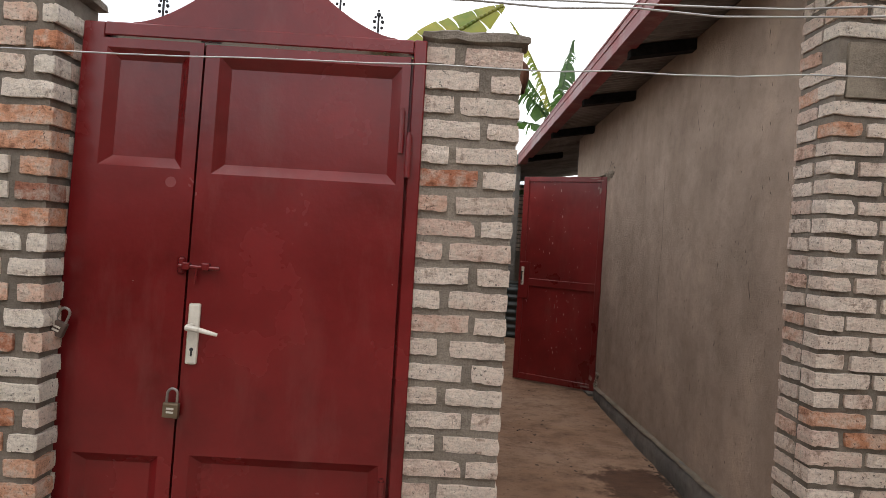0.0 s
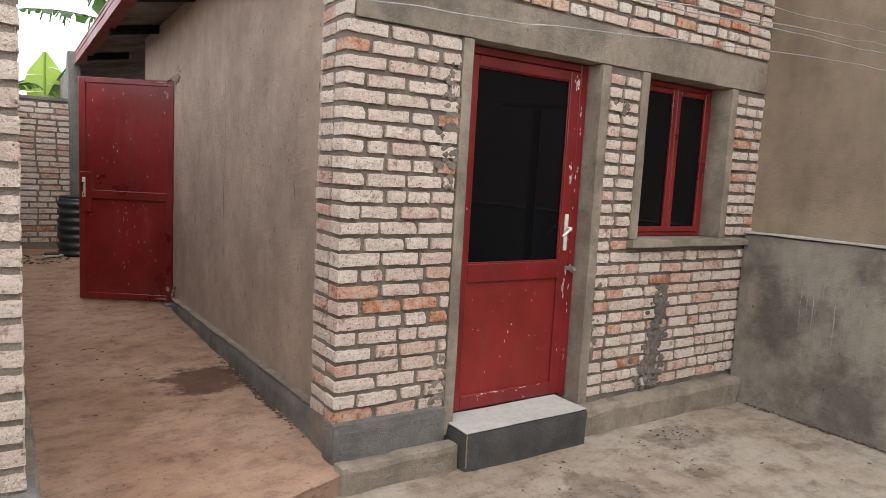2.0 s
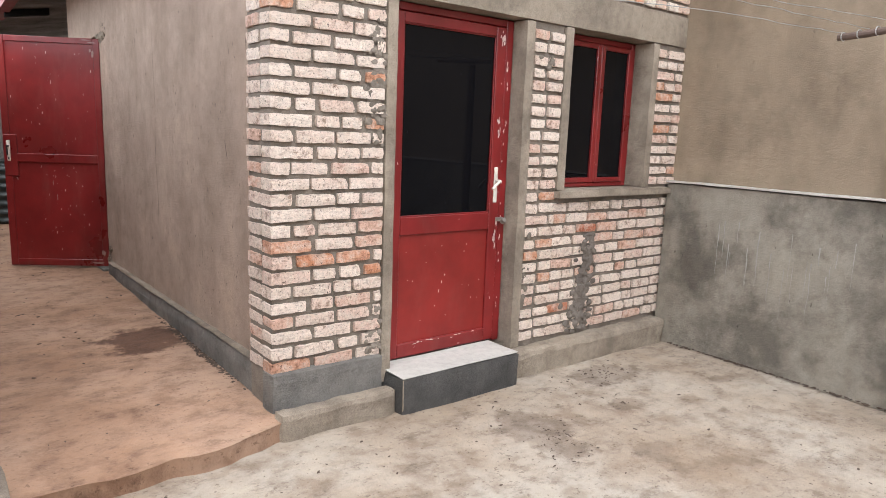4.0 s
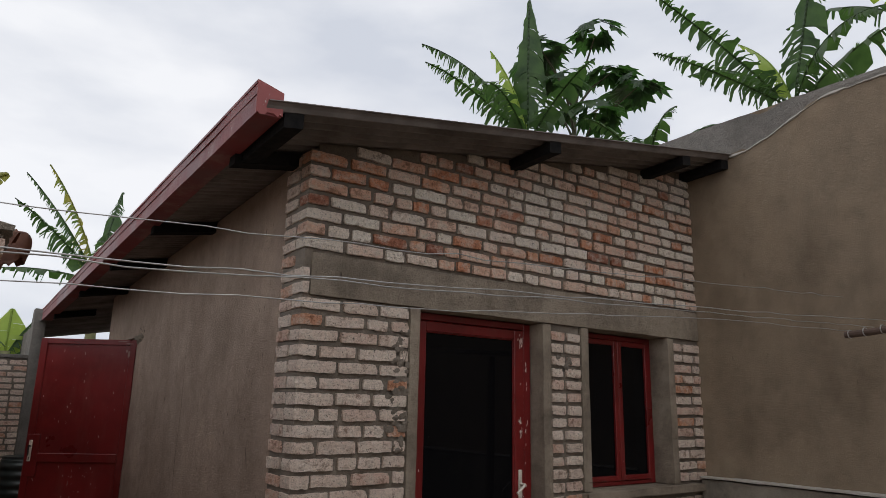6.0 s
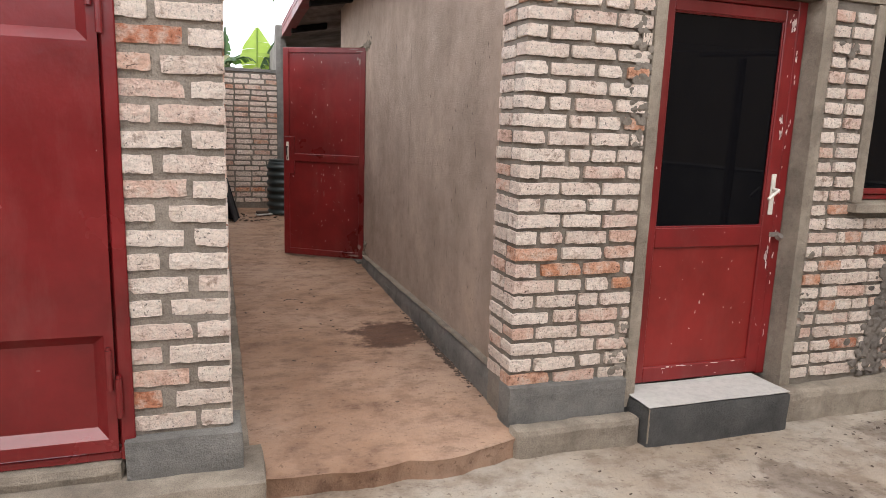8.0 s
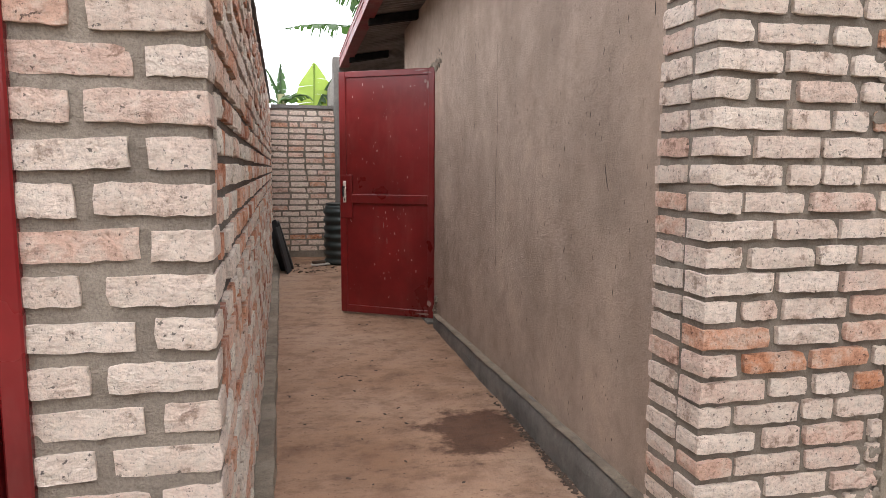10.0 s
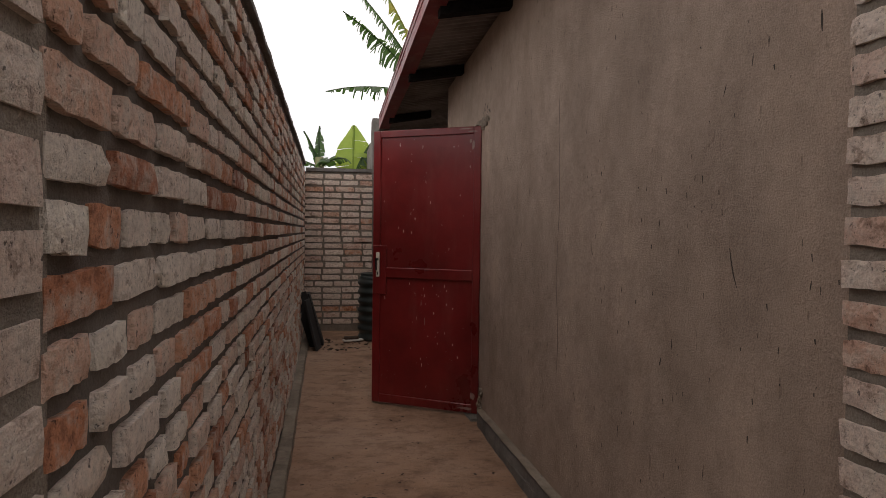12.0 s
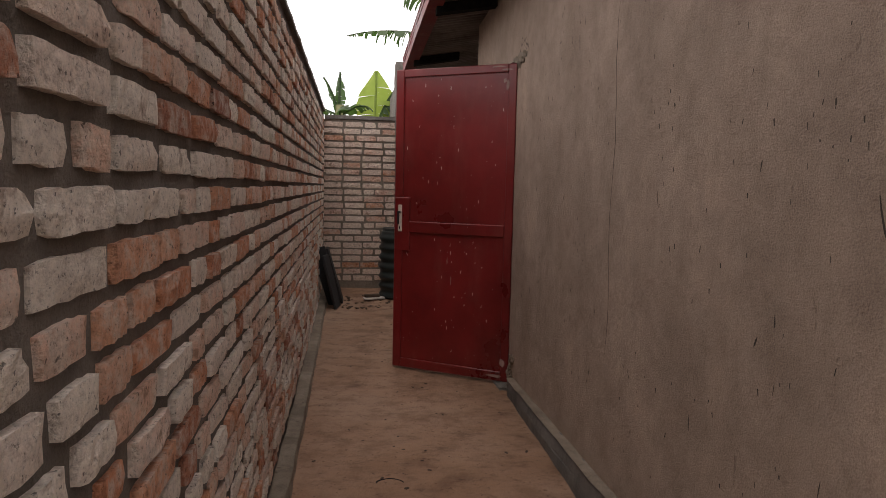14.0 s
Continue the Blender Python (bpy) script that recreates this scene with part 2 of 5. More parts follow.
def brick_shape(length, seed, name="brick"):
    """One worn brick: its face at y = 0, its body behind it, its middle at the origin."""
    rng = random.Random(seed)
    nx, nz = 7, 2
    pts = []
    skew, bow = rng.uniform(-0.0022, 0.0022), rng.uniform(-0.001, 0.001)
    chipped = rng.choice((None, None, None, None, (0, 0), (nx, nz)))
    for k in range(nz + 1):
        for i in range(nx + 1):
            u, v = i / nx, k / nz
            x, z = (u - 0.5) * length, (v - 0.5) * BRICK_H
            rim = i in (0, nx) or k in (0, nz)
            corner = i in (0, nx) and k in (0, nz)
            x += rng.uniform(-0.0022, 0.0022)
            z += rng.uniform(-0.0024, 0.0024) + skew * (2 * u - 1) + bow * (1 - (2 * u - 1) ** 2)
            y = rng.uniform(-0.002, 0.002)
            if rim:
                y += rng.uniform(0.0, 0.003)
            if corner:
                x -= math.copysign(rng.uniform(0.0, 0.002), u - 0.5)
                z -= math.copysign(rng.uniform(0.0, 0.002), v - 0.5)
                y += 0.001
            if (i, k) == chipped:
                x -= math.copysign(0.005, u - 0.5)
                z -= math.copysign(0.004, v - 0.5)
                y += 0.005
            pts.append((x, y, z))
    idx = lambda i, k: k * (nx + 1) + i
    faces = [(idx(i, k), idx(i + 1, k), idx(i + 1, k + 1), idx(i, k + 1)) for k in range(nz) for i in range(nx)]
    ring = [idx(i, 0) for i in range(nx)] + [idx(nx, k) for k in range(nz)] + [idx(i, nz) for i in range(nx, 0, -1)] + [idx(0, k) for k in range(nz, 0, -1)]
    base = len(pts)
    for j in ring:
        x, y, z = pts[j]
        pts.append((x * 1.0 + math.copysign(0.002, x), BRICK_D, z + math.copysign(0.001, z)))
    m = len(ring)
    faces += [(ring[(q + 1) % m], ring[q], base + q, base + (q + 1) % m) for q in range(m)]
    return pts, faces


def brick_mesh(length, seed, mat):
    pts, faces = brick_shape(length, seed)
    me = bpy.data.meshes.new("brick")
    me.from_pydata(pts, [], faces)
    me.materials.append(mat)
    return me


STRETCHERS = [brick_shape(BRICK_L, 10 + s) for s in range(14)]
HEADERS = [brick_shape(0.1, 40 + s) for s in range(14)]
MESHES = {}


def brick_objects_mesh(header, k, mat):
    key = (header, k, mat.name)
    if key not in MESHES:
        MESHES[key] = brick_mesh(0.1 if header else BRICK_L, (40 if header else 10) + k, mat)
    return MESHES[key]


def courses(u0, u1, z0, z1, pitch, rng, header_share=0.35, joint=0.018, first=None, side_joint=None, lead=(0.0, 0.0), tail=(0.0, 0.0), top=None, keep=None):
    """Bricks of a wall face as (u, z, length, height, header): rows from z0 up. lead and tail: where even and odd rows begin and end."""
    out, row, z = [], 0, z0
    highest = z1 if top is None else max(top(u0), top(u1))
    while z + pitch * 0.8 < highest:
        par = row % 2
        u, end = u0 + lead[par], u1 - tail[par]
        n = 0
        while u < end - 0.03:
            if first and n == 0:
                header = first[par]
            else:
                header = rng.random() < header_share
            length = rng.uniform(0.088, 0.122) if header else rng.uniform(0.182, 0.212)
            if end - u - length < 0.06:
                length = end - u
                if length > 0.235:
                    length = length / 2 - joint / 2
                header = length < 0.14
            h = pitch - joint + rng.uniform(-0.004, 0.003)
            mid = u + length / 2
            if (top is None or z + pitch * 0.7 < top(mid)) and (keep is None or keep(mid, z + pitch / 2)):
                out.append((mid, z + pitch / 2 + rng.uniform(-0.002, 0.002), length, h, header))
            u += length + (side_joint or joint) * rng.uniform(0.7, 1.4)
            n += 1
        z += pitch
        row += 1
    return out


def lay(wall, list_of, mats, picked, seed):
    """list_of: (matrix of a brick at scale one, length, height, header). Those for which picked() holds become parts."""
    rng = random.Random(seed)
    verts, faces = [], []
    single = 0
    for m, length, h, header in list_of:
        k = rng.randrange(14)
        s = Matrix.Diagonal((length / (0.1 if header else BRICK_L), 1, h / BRICK_H, 1))
        wob = pose(0, rng.uniform(-0.005, 0.004), 0, rng.uniform(-1.6, 1.6), rng.uniform(-0.7, 0.7), rng.uniform(-1.2, 1.2))
        mm = m @ wob @ s
        if single < 300 and picked(m.translation):
            ob = new("brick", brick_objects_mesh(header, k, mats[0]))
            ob.parent = wall
            ob.matrix_basis = mm
            single += 1
        else:
            pts, fs = (HEADERS if header else STRETCHERS)[k]
            o = len(verts)
            verts += [tuple(mm @ Vector(p)) for p in pts]
            faces += [tuple(i + o for i in f) for f in fs]
    if verts:
        me = bpy.data.meshes.new("brickwork")
        me.from_pydata(verts, [], faces)
        me.materials.append(mats[1])
        ob = new("brickwork", me)
        ob.parent = wall
        tagged(ob, kind="stuff")


def face_south(y):
    return lambda u, z: Matrix.Translation((u, y, z))


def face_east(x):
    return lambda u, z: Matrix.Translation((x, u, z)) @ Matrix.Rotation(radians(90), 4, "Z")


def face_west(x):
    return lambda u, z: Matrix.Translation((x, u, z)) @ Matrix.Rotation(radians(-90), 4, "Z")


def on(face, bricks):
    return [(face(u, z), l, h, hd) for u, z, l, h, hd in bricks]


# ---- the plan, in metres ----
FRONT, SIDE, YARD_WALL, QUOIN = 2.90, 1.655, 4.79, 1.615
LANE_WALL, GATE_Y, BACK = 0.41, 2.66, 10.03


def roof_z(x, y):
    return 2.735 + (x - 1.3) * 0.1755 - (y - 2.6) * 0.036


def fascia_z(y):
    return 2.80 - (y - 2.6) * 0.036


def side_x(y):
    return SIDE + 0.012 * (y - 2.9)


def lane_z(y):
    return 0.034 * max(0, y - 6.4)


def yard_z(x, y):
    return -0.10 - 0.012 * max(0, x - 1.6) + 0.012 * min(0, y - 2.6)


# ground: one sheet, dense in the yard
def spread(lo, hi, step, far):
    n = round((hi - lo) / step)
    return [-f for f in reversed(far)] + [lo + (hi - lo) * i / n for i in range(n + 1)] + list(far)


def ground_sheet():
    xs, ys = spread(-4.2, 5.0, 0.08, (14, 60, 600)), spread(-4.2, 3.2, 0.08, (14, 60, 600))
    bm = bmesh.new()
    grid = []
    for y in ys:
        line = []
        for x in xs:
            p = Vector((x, y, 0))
            z = yard_z(min(max(x, -4), 5), min(max(y, -4), 3)) + 0.012 * noise.noise(p * 1.1) + 0.006 * noise.noise(p * 4)
            line.append(bm.verts.new((x, y, z)))
        grid.append(line)
    for j in range(len(ys) - 1):
        for i in range(len(xs) - 1):
            bm.faces.new((grid[j][i], grid[j][i + 1], grid[j + 1][i + 1], grid[j + 1][i]))
    return bm


def yard_material(name, damp_spots, tint=(0.86, 0.85, 0.84)):
    m, nt, b = material(name, 0.85)
    vec = place_of(nt)
    big = grain(nt, vec, 0.9, 6, 0.6)
    mid = grain(nt, vec, 5, 5, 0.65)
    tone = ramp(nt, big, ((0.36, (0.33, 0.25, 0.18)), (0.5, (0.43, 0.355, 0.28)), (0.62, (0.48, 0.42, 0.35))))
    tone = blend(nt, 0.7, tone, ramp(nt, mid, ((0.36, (0.62, 0.56, 0.51)), (0.5, (1, 1, 1)), (0.66, (1.14, 1.13, 1.1)))), "MULTIPLY")
    tone = blend(nt, 1.0, tone, tint, "MULTIPLY")
    drag = ramp(nt, grain(nt, place_of(nt, (4, 6, 4)), 1.8, 7, 0.7), ((0.36, (0.62, 0.56, 0.51)), (0.47, (1, 1, 1)), (0.64, (1.1, 1.09, 1.07))))
    tone = blend(nt, 0.5, tone, drag, "MULTIPLY")
    specks = ramp(nt, grain(nt, vec, 38, 3, 0.6), ((0.31, (0.35, 0.29, 0.24)), (0.38, (1, 1, 1))))
    tone = blend(nt, 0.6, tone, specks, "MULTIPLY")
    scuff = ramp(nt, grain(nt, place_of(nt, (2.2, 3.6, 1)), 2.6, 7, 0.75), ((0.36, (0.52, 0.47, 0.44)), (0.45, (1, 1, 1)), (0.62, (1.13, 1.12, 1.1))))
    tone = blend(nt, 0.65, tone, scuff, "MULTIPLY")
    for x, y, rx, ry, power in damp_spots:
        geo = nt.nodes.new("ShaderNodeNewGeometry")
        mp = nt.nodes.new("ShaderNodeMapping")
        mp.inputs["Location"].default_value, mp.inputs["Scale"].default_value = (-x / rx, -y / ry, 0), (1 / rx, 1 / ry, 0)
        nt.links.new(geo.outputs["Position"], mp.inputs["Vector"])
        ln = nt.nodes.new("ShaderNodeVectorMath")
        ln.operation = "LENGTH"
        nt.links.new(mp.outputs["Vector"], ln.inputs[0])
        edge = math_node(nt, "ADD", ln.outputs["Value"], math_node(nt, "MULTIPLY", math_node(nt, "SUBTRACT", mid, 0.5), 1.9))
        wet = ramp(nt, edge, ((0.7, (power,) * 3), (0.95, (0, 0, 0))))
        tone = blend(nt, wet, tone, blend(nt, 1.0, tone, (0.34, 0.27, 0.23), "MULTIPLY"))
    nt.links.new(tone, b.inputs["Base Color"])
    relief(nt, b, math_node(nt, "ADD", math_node(nt, "MULTIPLY", mid, 1.0), math_node(nt, "MULTIPLY", grain(nt, vec, 60, 4, 0.7), 0.5)), 0.8, 0.02)
    return m


M_YARD = yard_material("trodden_earth_on_cement", ((2.72, 2.18, 0.20, 0.34, 0.42), (3.72, 2.58, 0.30, 0.16, 0.42), (3.45, 2.2, 0.14, 0.09, 0.4), (4.3, 2.1, 0.12, 0.07, 0.4), (3.1, 1.75, 0.2, 0.12, 0.35)), (0.73, 0.72, 0.71))
M_LANE = yard_material("earthy_cement_lane", ((1.42, 4.34, 0.30, 0.33, 1.0),), (0.72, 0.535, 0.445))
structure(part("ground", ground_sheet(), M_YARD, smooth=True), "trodden pale brown earth over cement in the yard", "ground")


def lane_sheet():
    """The raised passage floor, with its broken front edge."""
    bm = bmesh.new()
    xs = [0.3 + (1.9 - 0.3) * i / 20 for i in range(21)]
    ys = [2.78 + (10.2 - 2.78) * j / 90 for j in range(91)]
    grid = []
    for j, y in enumerate(ys):
        line = []
        for x in xs:
            p = Vector((x, y, 7))
            yy = y + (-0.09 + 0.035 * noise.noise(Vector((x * 5, 3, 1))) + 0.10 * max(0, x - 1.3) / 0.35 if j == 0 else 0)
            yy += 0.02 * noise.noise(Vector((x * 14, 5, 1))) if j == 0 else 0
            line.append(bm.verts.new((x, yy, lane_z(y) + 0.012 * noise.noise(p * 1.3) + 0.004 * noise.noise(p * 5) - (0.012 if j == 0 else 0))))
        grid.append(line)
    for j in range(90):
        for i in range(20):
            bm.faces.new((grid[j][i], grid[j][i + 1], grid[j + 1][i + 1], grid[j + 1][i]))
    lip = [bm.verts.new(v.co) for v in grid[0]]
    mids = [bm.verts.new((v.co.x, v.co.y + 0.012 + 0.02 * noise.noise(v.co * 16), -0.05)) for v in grid[0]]
    low = [bm.verts.new((v.co.x, v.co.y + 0.01 + 0.03 * noise.noise(v.co * 9), -0.25)) for v in grid[0]]
    for a, c in ((mids, lip), (low, mids)):
        for i in range(20):
            bm.faces.new((a[i], a[i + 1], c[i + 1], c[i]))
    return bm


structure(part("pavement", lane_sheet(), M_LANE, smooth=True), "reddish earth-stained cement passage floor with a broken step edge", "floor")

# house front: mortar core with the door and window cut out, bricks before it
front = part("wall_house_front", boxes((SIDE + 0.009, 2.225, FRONT + 0.016, FRONT + 0.2, -0.2, 2.01)), M_MORTAR)
for a, c, top in ((3.255, 3.515, 2.01), (3.515, 4.475, 0.97), (4.475, YARD_WALL, 2.01)):
    part("wall_stretch", boxes((a, c, FRONT + 0.016, FRONT + 0.2, -0.2, top)), M_MORTAR, front)
structure(front, "pale and salmon brick house front with thick grey mortar joints", "wall")


def upper_front():
    bm = bmesh.new()
    y0, y1 = FRONT + 0.016, FRONT + 0.2
    x0, x1 = SIDE + 0.009, YARD_WALL
    vs = [bm.verts.new(p) for p in ((x0, y0, 2.2), (x1, y0, 2.2), (x1, y0, roof_z(x1, y0) - 0.01), (x0, y0, roof_z(x0, y0) - 0.01), (x0, y1, 2.2), (x1, y1, 2.2), (x1, y1, roof_z(x1, y1) - 0.01), (x0, y1, roof_z(x0, y1) - 0.01))]
    for q in ((0, 1, 2, 3), (5, 4, 7, 6), (4, 0, 3, 7), (1, 5, 6, 2), (3, 2, 6, 7), (4, 5, 1, 0)):
        bm.faces.new([vs[i] for i in q])
    return bm


upper = structure(part("wall_house_upper", upper_front(), M_MORTAR_UPPER), "salmon and pale brickwork above the lintel band", "wall")

# lintel band, jambs and sill in smooth cement
beam = part("trim_lintel", rough_slab(SIDE - 0.002, YARD_WALL, FRONT - 0.006, FRONT + 0.2, 2.01, 2.222, 0.07, 0.004, 3), M_CEMENT, smooth=False)
structure(beam, "grey cement lintel band across the house front", "lintel")
for n, (a, b, z0, z1) in enumerate(((2.226, 2.292, 0.02, 2.01), (3.18, 3.255, 0.02, 2.01), (3.516, 3.588, 1.02, 2.01), (4.402, 4.474, 1.02, 2.01))):
    structure(part("trim_jamb", rough_slab(a, b, FRONT - 0.008, FRONT + 0.2, z0, z1, 0.09, 0.004, n), M_CEMENT), "grey cement jamb strip beside the opening", "jamb")
structure(part("trim_sill", rough_slab(3.50, 4.72, FRONT - 0.05, FRONT + 0.2, 0.97, 1.02, 0.08, 0.004, 9), M_CEMENT), "grey cement window sill with a rough edge", "sill")

# side wall: brick quoin, then plaster with a doorway
def slant(bm):
    for v in bm.verts:
        v.co.x += 0.012 * (v.co.y - 2.9)
        if v.co.z > 2.3:
            v.co.z = roof_z(v.co.x, v.co.y) - 0.02
    return bm


side = part("wall_house_side", slant(boxes((SIDE + 0.02, SIDE + 0.17, 3.11, 6.66, -0.2, 2.6))), M_PLASTER)
structure(side, "grey-brown cement-plastered house side wall with run marks", "wall")
part("lintel_stretch", slant(boxes((SIDE + 0.02, SIDE + 0.17, 6.66, 8.1, 2.07, 2.6))), M_PLASTER, side)
part("end_stretch", slant(boxes((SIDE + 0.02, SIDE + 0.17, 7.5, 8.1, -0.2, 2.07))), M_PLASTER, side)
structure(part("wall_house_rear", slant(boxes((SIDE + 0.17, 4.79, 7.95, 8.1, -0.2, 2.6))), M_PLASTER), "plain plastered rear wall of the house", "wall")
quoin_core = boxes((QUOIN + 0.009, SIDE + 0.009, FRONT + 0.0165, 3.165, -0.1, 2.745))
part("quoin_core", quoin_core, M_MORTAR, side)
inner = part("wall_inside", slant(boxes((SIDE + 0.18, YARD_WALL, 6.0, 6.1, -0.2, 2.6))), M_PLASTER_TAN)
structure(inner, "dim plastered wall inside the house", "wall")
structure(part("floor", boxes((SIDE + 0.1, YARD_WALL, FRONT + 0.2, 8.0, -0.2, 0.12)), M_PLINTH), "dim cement floor inside the house", "floor")

def slant_top(bm):
    for v in bm.verts:
        if v.co.z > 2.35:
            v.co.z = roof_z(v.co.x, v.co.y) - 0.03
    return bm


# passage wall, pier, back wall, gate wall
# joint shade is put into the darker mortar colour here
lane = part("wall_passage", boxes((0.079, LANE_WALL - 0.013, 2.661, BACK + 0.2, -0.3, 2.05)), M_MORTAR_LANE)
structure(lane, "tall bare brick passage wall with thick mortar joints", "wall")
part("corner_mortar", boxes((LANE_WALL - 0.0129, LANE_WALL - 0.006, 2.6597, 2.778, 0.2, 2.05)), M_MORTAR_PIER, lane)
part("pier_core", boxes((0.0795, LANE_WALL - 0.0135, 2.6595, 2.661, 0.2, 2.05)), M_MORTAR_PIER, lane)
# brickwork beyond x 1.32 set back 2 m: its shade put into the shape
back = part("wall_back", boxes((LANE_WALL - 0.011, 1.195, BACK + 0.009, BACK + 0.2, -0.3, 1.98), (1.32, YARD_WALL, 12.009, 12.2, -0.3, 2.36)), M_MORTAR)
# return behind the wall end added to keep sky light out of the recess
end_wall = part("wall_back_shade_return", slant_top(rough_slab(1.19, 1.32, BACK - 0.03, 12.2, -0.3, 2.5, 0.12, 0.005, 25)), M_COPING)
part("pier_end", rough_slab(1.175, 1.30, BACK - 0.035, BACK + 0.22, 1.9, 2.62, 0.06, 0.005, 27), M_COPING, end_wall)
structure(end_wall, "grey cement-rendered wall end with an added return shading the recess behind the house", "wall")
structure(back, "pale brick wall closing the end of the passage", "wall")
structure(part("trim_coping", rough_slab(LANE_WALL - 0.33, LANE_WALL + 0.015, 3.05, BACK, 2.05, 2.085, 0.1, 0.006, 4), M_PLINTH), "dark mortar coping on the passage wall", "coping")
structure(part("trim_coping_back", rough_slab(LANE_WALL, 1.192, BACK - 0.015, BACK + 0.22, 1.98, 2.03, 0.12, 0.006, 5), M_PLINTH), "dark mortar coping on the back wall", "coping")
gate_wall = part("wall_gate", boxes((-4.2, -1.09, GATE_Y - 0.12, GATE_Y + 0.15, -0.3, 2.12)), M_MORTAR)
structure(gate_wall, "pale and orange brick pier beside the gate", "wall")

# yard walls
structure(part("wall_yard_east", boxes((YARD_WALL, YARD_WALL + 0.25, -4.2, 10.2, -0.3, 3.64)), M_PLASTER_TAN), "tall tan cement-plastered yard wall", "wall")
structure(part("trim_dado", rough_slab(YARD_WALL - 0.09, YARD_WALL + 0.05, -4.2, FRONT - 0.004, -0.3, 1.05, 0.08, 0.006, 6), M_DADO), "thick grey stained cement dado with a pale mortar ledge", "dado")
structure(part("wall_yard_south", boxes((-4.2, YARD_WALL + 0.25, -4.4, -4.2, -0.3, 2.6)), M_PLASTER_TAN), "plain plastered wall behind the yard", "wall")
structure(part("wall_yard_west", boxes((-4.4, -4.2, -4.4, 2.9, -0.3, 2.4)), M_PLASTER_TAN), "plain plastered wall at the side of the yard", "wall")

# plinths
def kerb_rise(bm):
    for v in bm.verts:
        v.co.z += lane_z(v.co.y)
    return bm


def fall(bm):
    """The plinth's top sinks along the passage."""
    for v in bm.verts:
        if v.co.z > 0.1:
            v.co.z -= 0.085 * (v.co.y - 2.9) / 3.6
    return bm


structure(part("trim_plinth_front", rough_slab(SIDE - 0.052, 2.226, FRONT - 0.036, FRONT + 0.1, -0.2, 0.186, 0.045, 0.008, 7, 8), M_PLINTH), "dark cement plinth under the brick corner", "plinth")
structure(part("trim_plinth_low", rough_slab(1.60, 2.25, FRONT - 0.137, FRONT - 0.03, -0.25, 0.028, 0.035, 0.012, 8, 9), M_CEMENT), "grey cement footing ledge at the house corner", "plinth")
structure(part("trim_plinth_right", rough_slab(3.10, YARD_WALL - 0.08, FRONT - 0.10, FRONT + 0.05, -0.3, 0.042, 0.04, 0.014, 11, 8), M_CEMENT), "rough grey cement plinth along the house front", "plinth")
structure(part("trim_plinth_side", fall(slant(rough_slab(SIDE - 0.03, SIDE + 0.06, FRONT + 0.1, 6.5, -0.2, 0.18, 0.06, 0.010, 12))), M_PLINTH), "dark cement plinth along the passage", "plinth")
structure(part("trim_plinth_cap", fall(slant(rough_slab(SIDE - 0.034, SIDE + 0.03, FRONT + 0.1, 6.49, 0.178, 0.19, 0.06, 0.007, 22))), M_CEMENT), "dusty pale top of the passage plinth", "plinth")
structure(part("trim_kerb", kerb_rise(rough_slab(LANE_WALL - 0.02, LANE_WALL + 0.075, 2.72, BACK, -0.3, 0.06, 0.1, 0.012, 13)), M_CEMENT), "low cement kerb along the passage wall", "kerb")
structure(part("trim_jamb_side", slant(rough_slab(SIDE + 0.016, SIDE + 0.06, 6.56, 6.662, -0.1, 2.07, 0.06, 0.004, 14)), M_PLASTER), "cracked plaster edge of the side doorway", "jamb")
structure(part("trim_pier_block", rough_slab(0.05, LANE_WALL + 0.035, 2.605, 2.80, 0.09, 0.245, 0.05, 0.005, 15), M_PLINTH), "dark cement block under the brick gate pier", "plinth")
structure(part("trim_threshold", rough_slab(-1.4, LANE_WALL + 0.11, 2.50, 2.80, -0.3, 0.10, 0.07, 0.008, 16), M_CEMENT), "pale worn cement threshold under the gate", "threshold")
structure(part("trim_gate_footing", rough_slab(-1.09, 0.05, 2.62, 2.80, 0.09, 0.165, 0.05, 0.01, 17), M_CEMENT), "crumbling cement footing under the gate", "threshold")
structure(part("trim_pier_cap", rough_slab(0.06, LANE_WALL + 0.03, 2.63, 3.06, 2.05, 2.095, 0.04, 0.012, 18, 14), M_MORTAR), "lumpy mortar cap on the brick gate pier", "cap")
structure(part("trim_gate_pier_cap", rough_slab(-1.5, -1.05, GATE_Y - 0.15, GATE_Y + 0.17, 2.12, 2.16, 0.05, 0.012, 19, 12), M_MORTAR), "lumpy mortar cap on the gate pier", "cap")
structure(part("trim_dado_ledge", rough_slab(YARD_WALL - 0.105, YARD_WALL, -4.2, FRONT - 0.006, 1.052, 1.07, 0.08, 0.004, 20), M_STEP_TOP), "pale mortar ledge on the dado", "ledge")


def coping_low(y):
    """Lower edge of the cement band, which dips towards the house."""
    t = max(0.0, min(1.0, (y - 1.75) / 0.75))
    return 3.585 - 0.235 * t * t * (3 - 2 * t) + 0.02 * noise.noise(Vector((0, y * 2.3, 7))) + 0.007 * noise.noise(Vector((0, y * 11, 3)))


def coping_band():
    bm = rough_slab(YARD_WALL - 0.005, YARD_WALL + 0.26, -4.2, 10.2, 3.5, 3.645, 0.07, 0.005, 21)
    for v in bm.verts:
        low = coping_low(v.co.y)
        v.co.z = low + (v.co.z - 3.5) / 0.145 * (3.648 - low)
    return bm


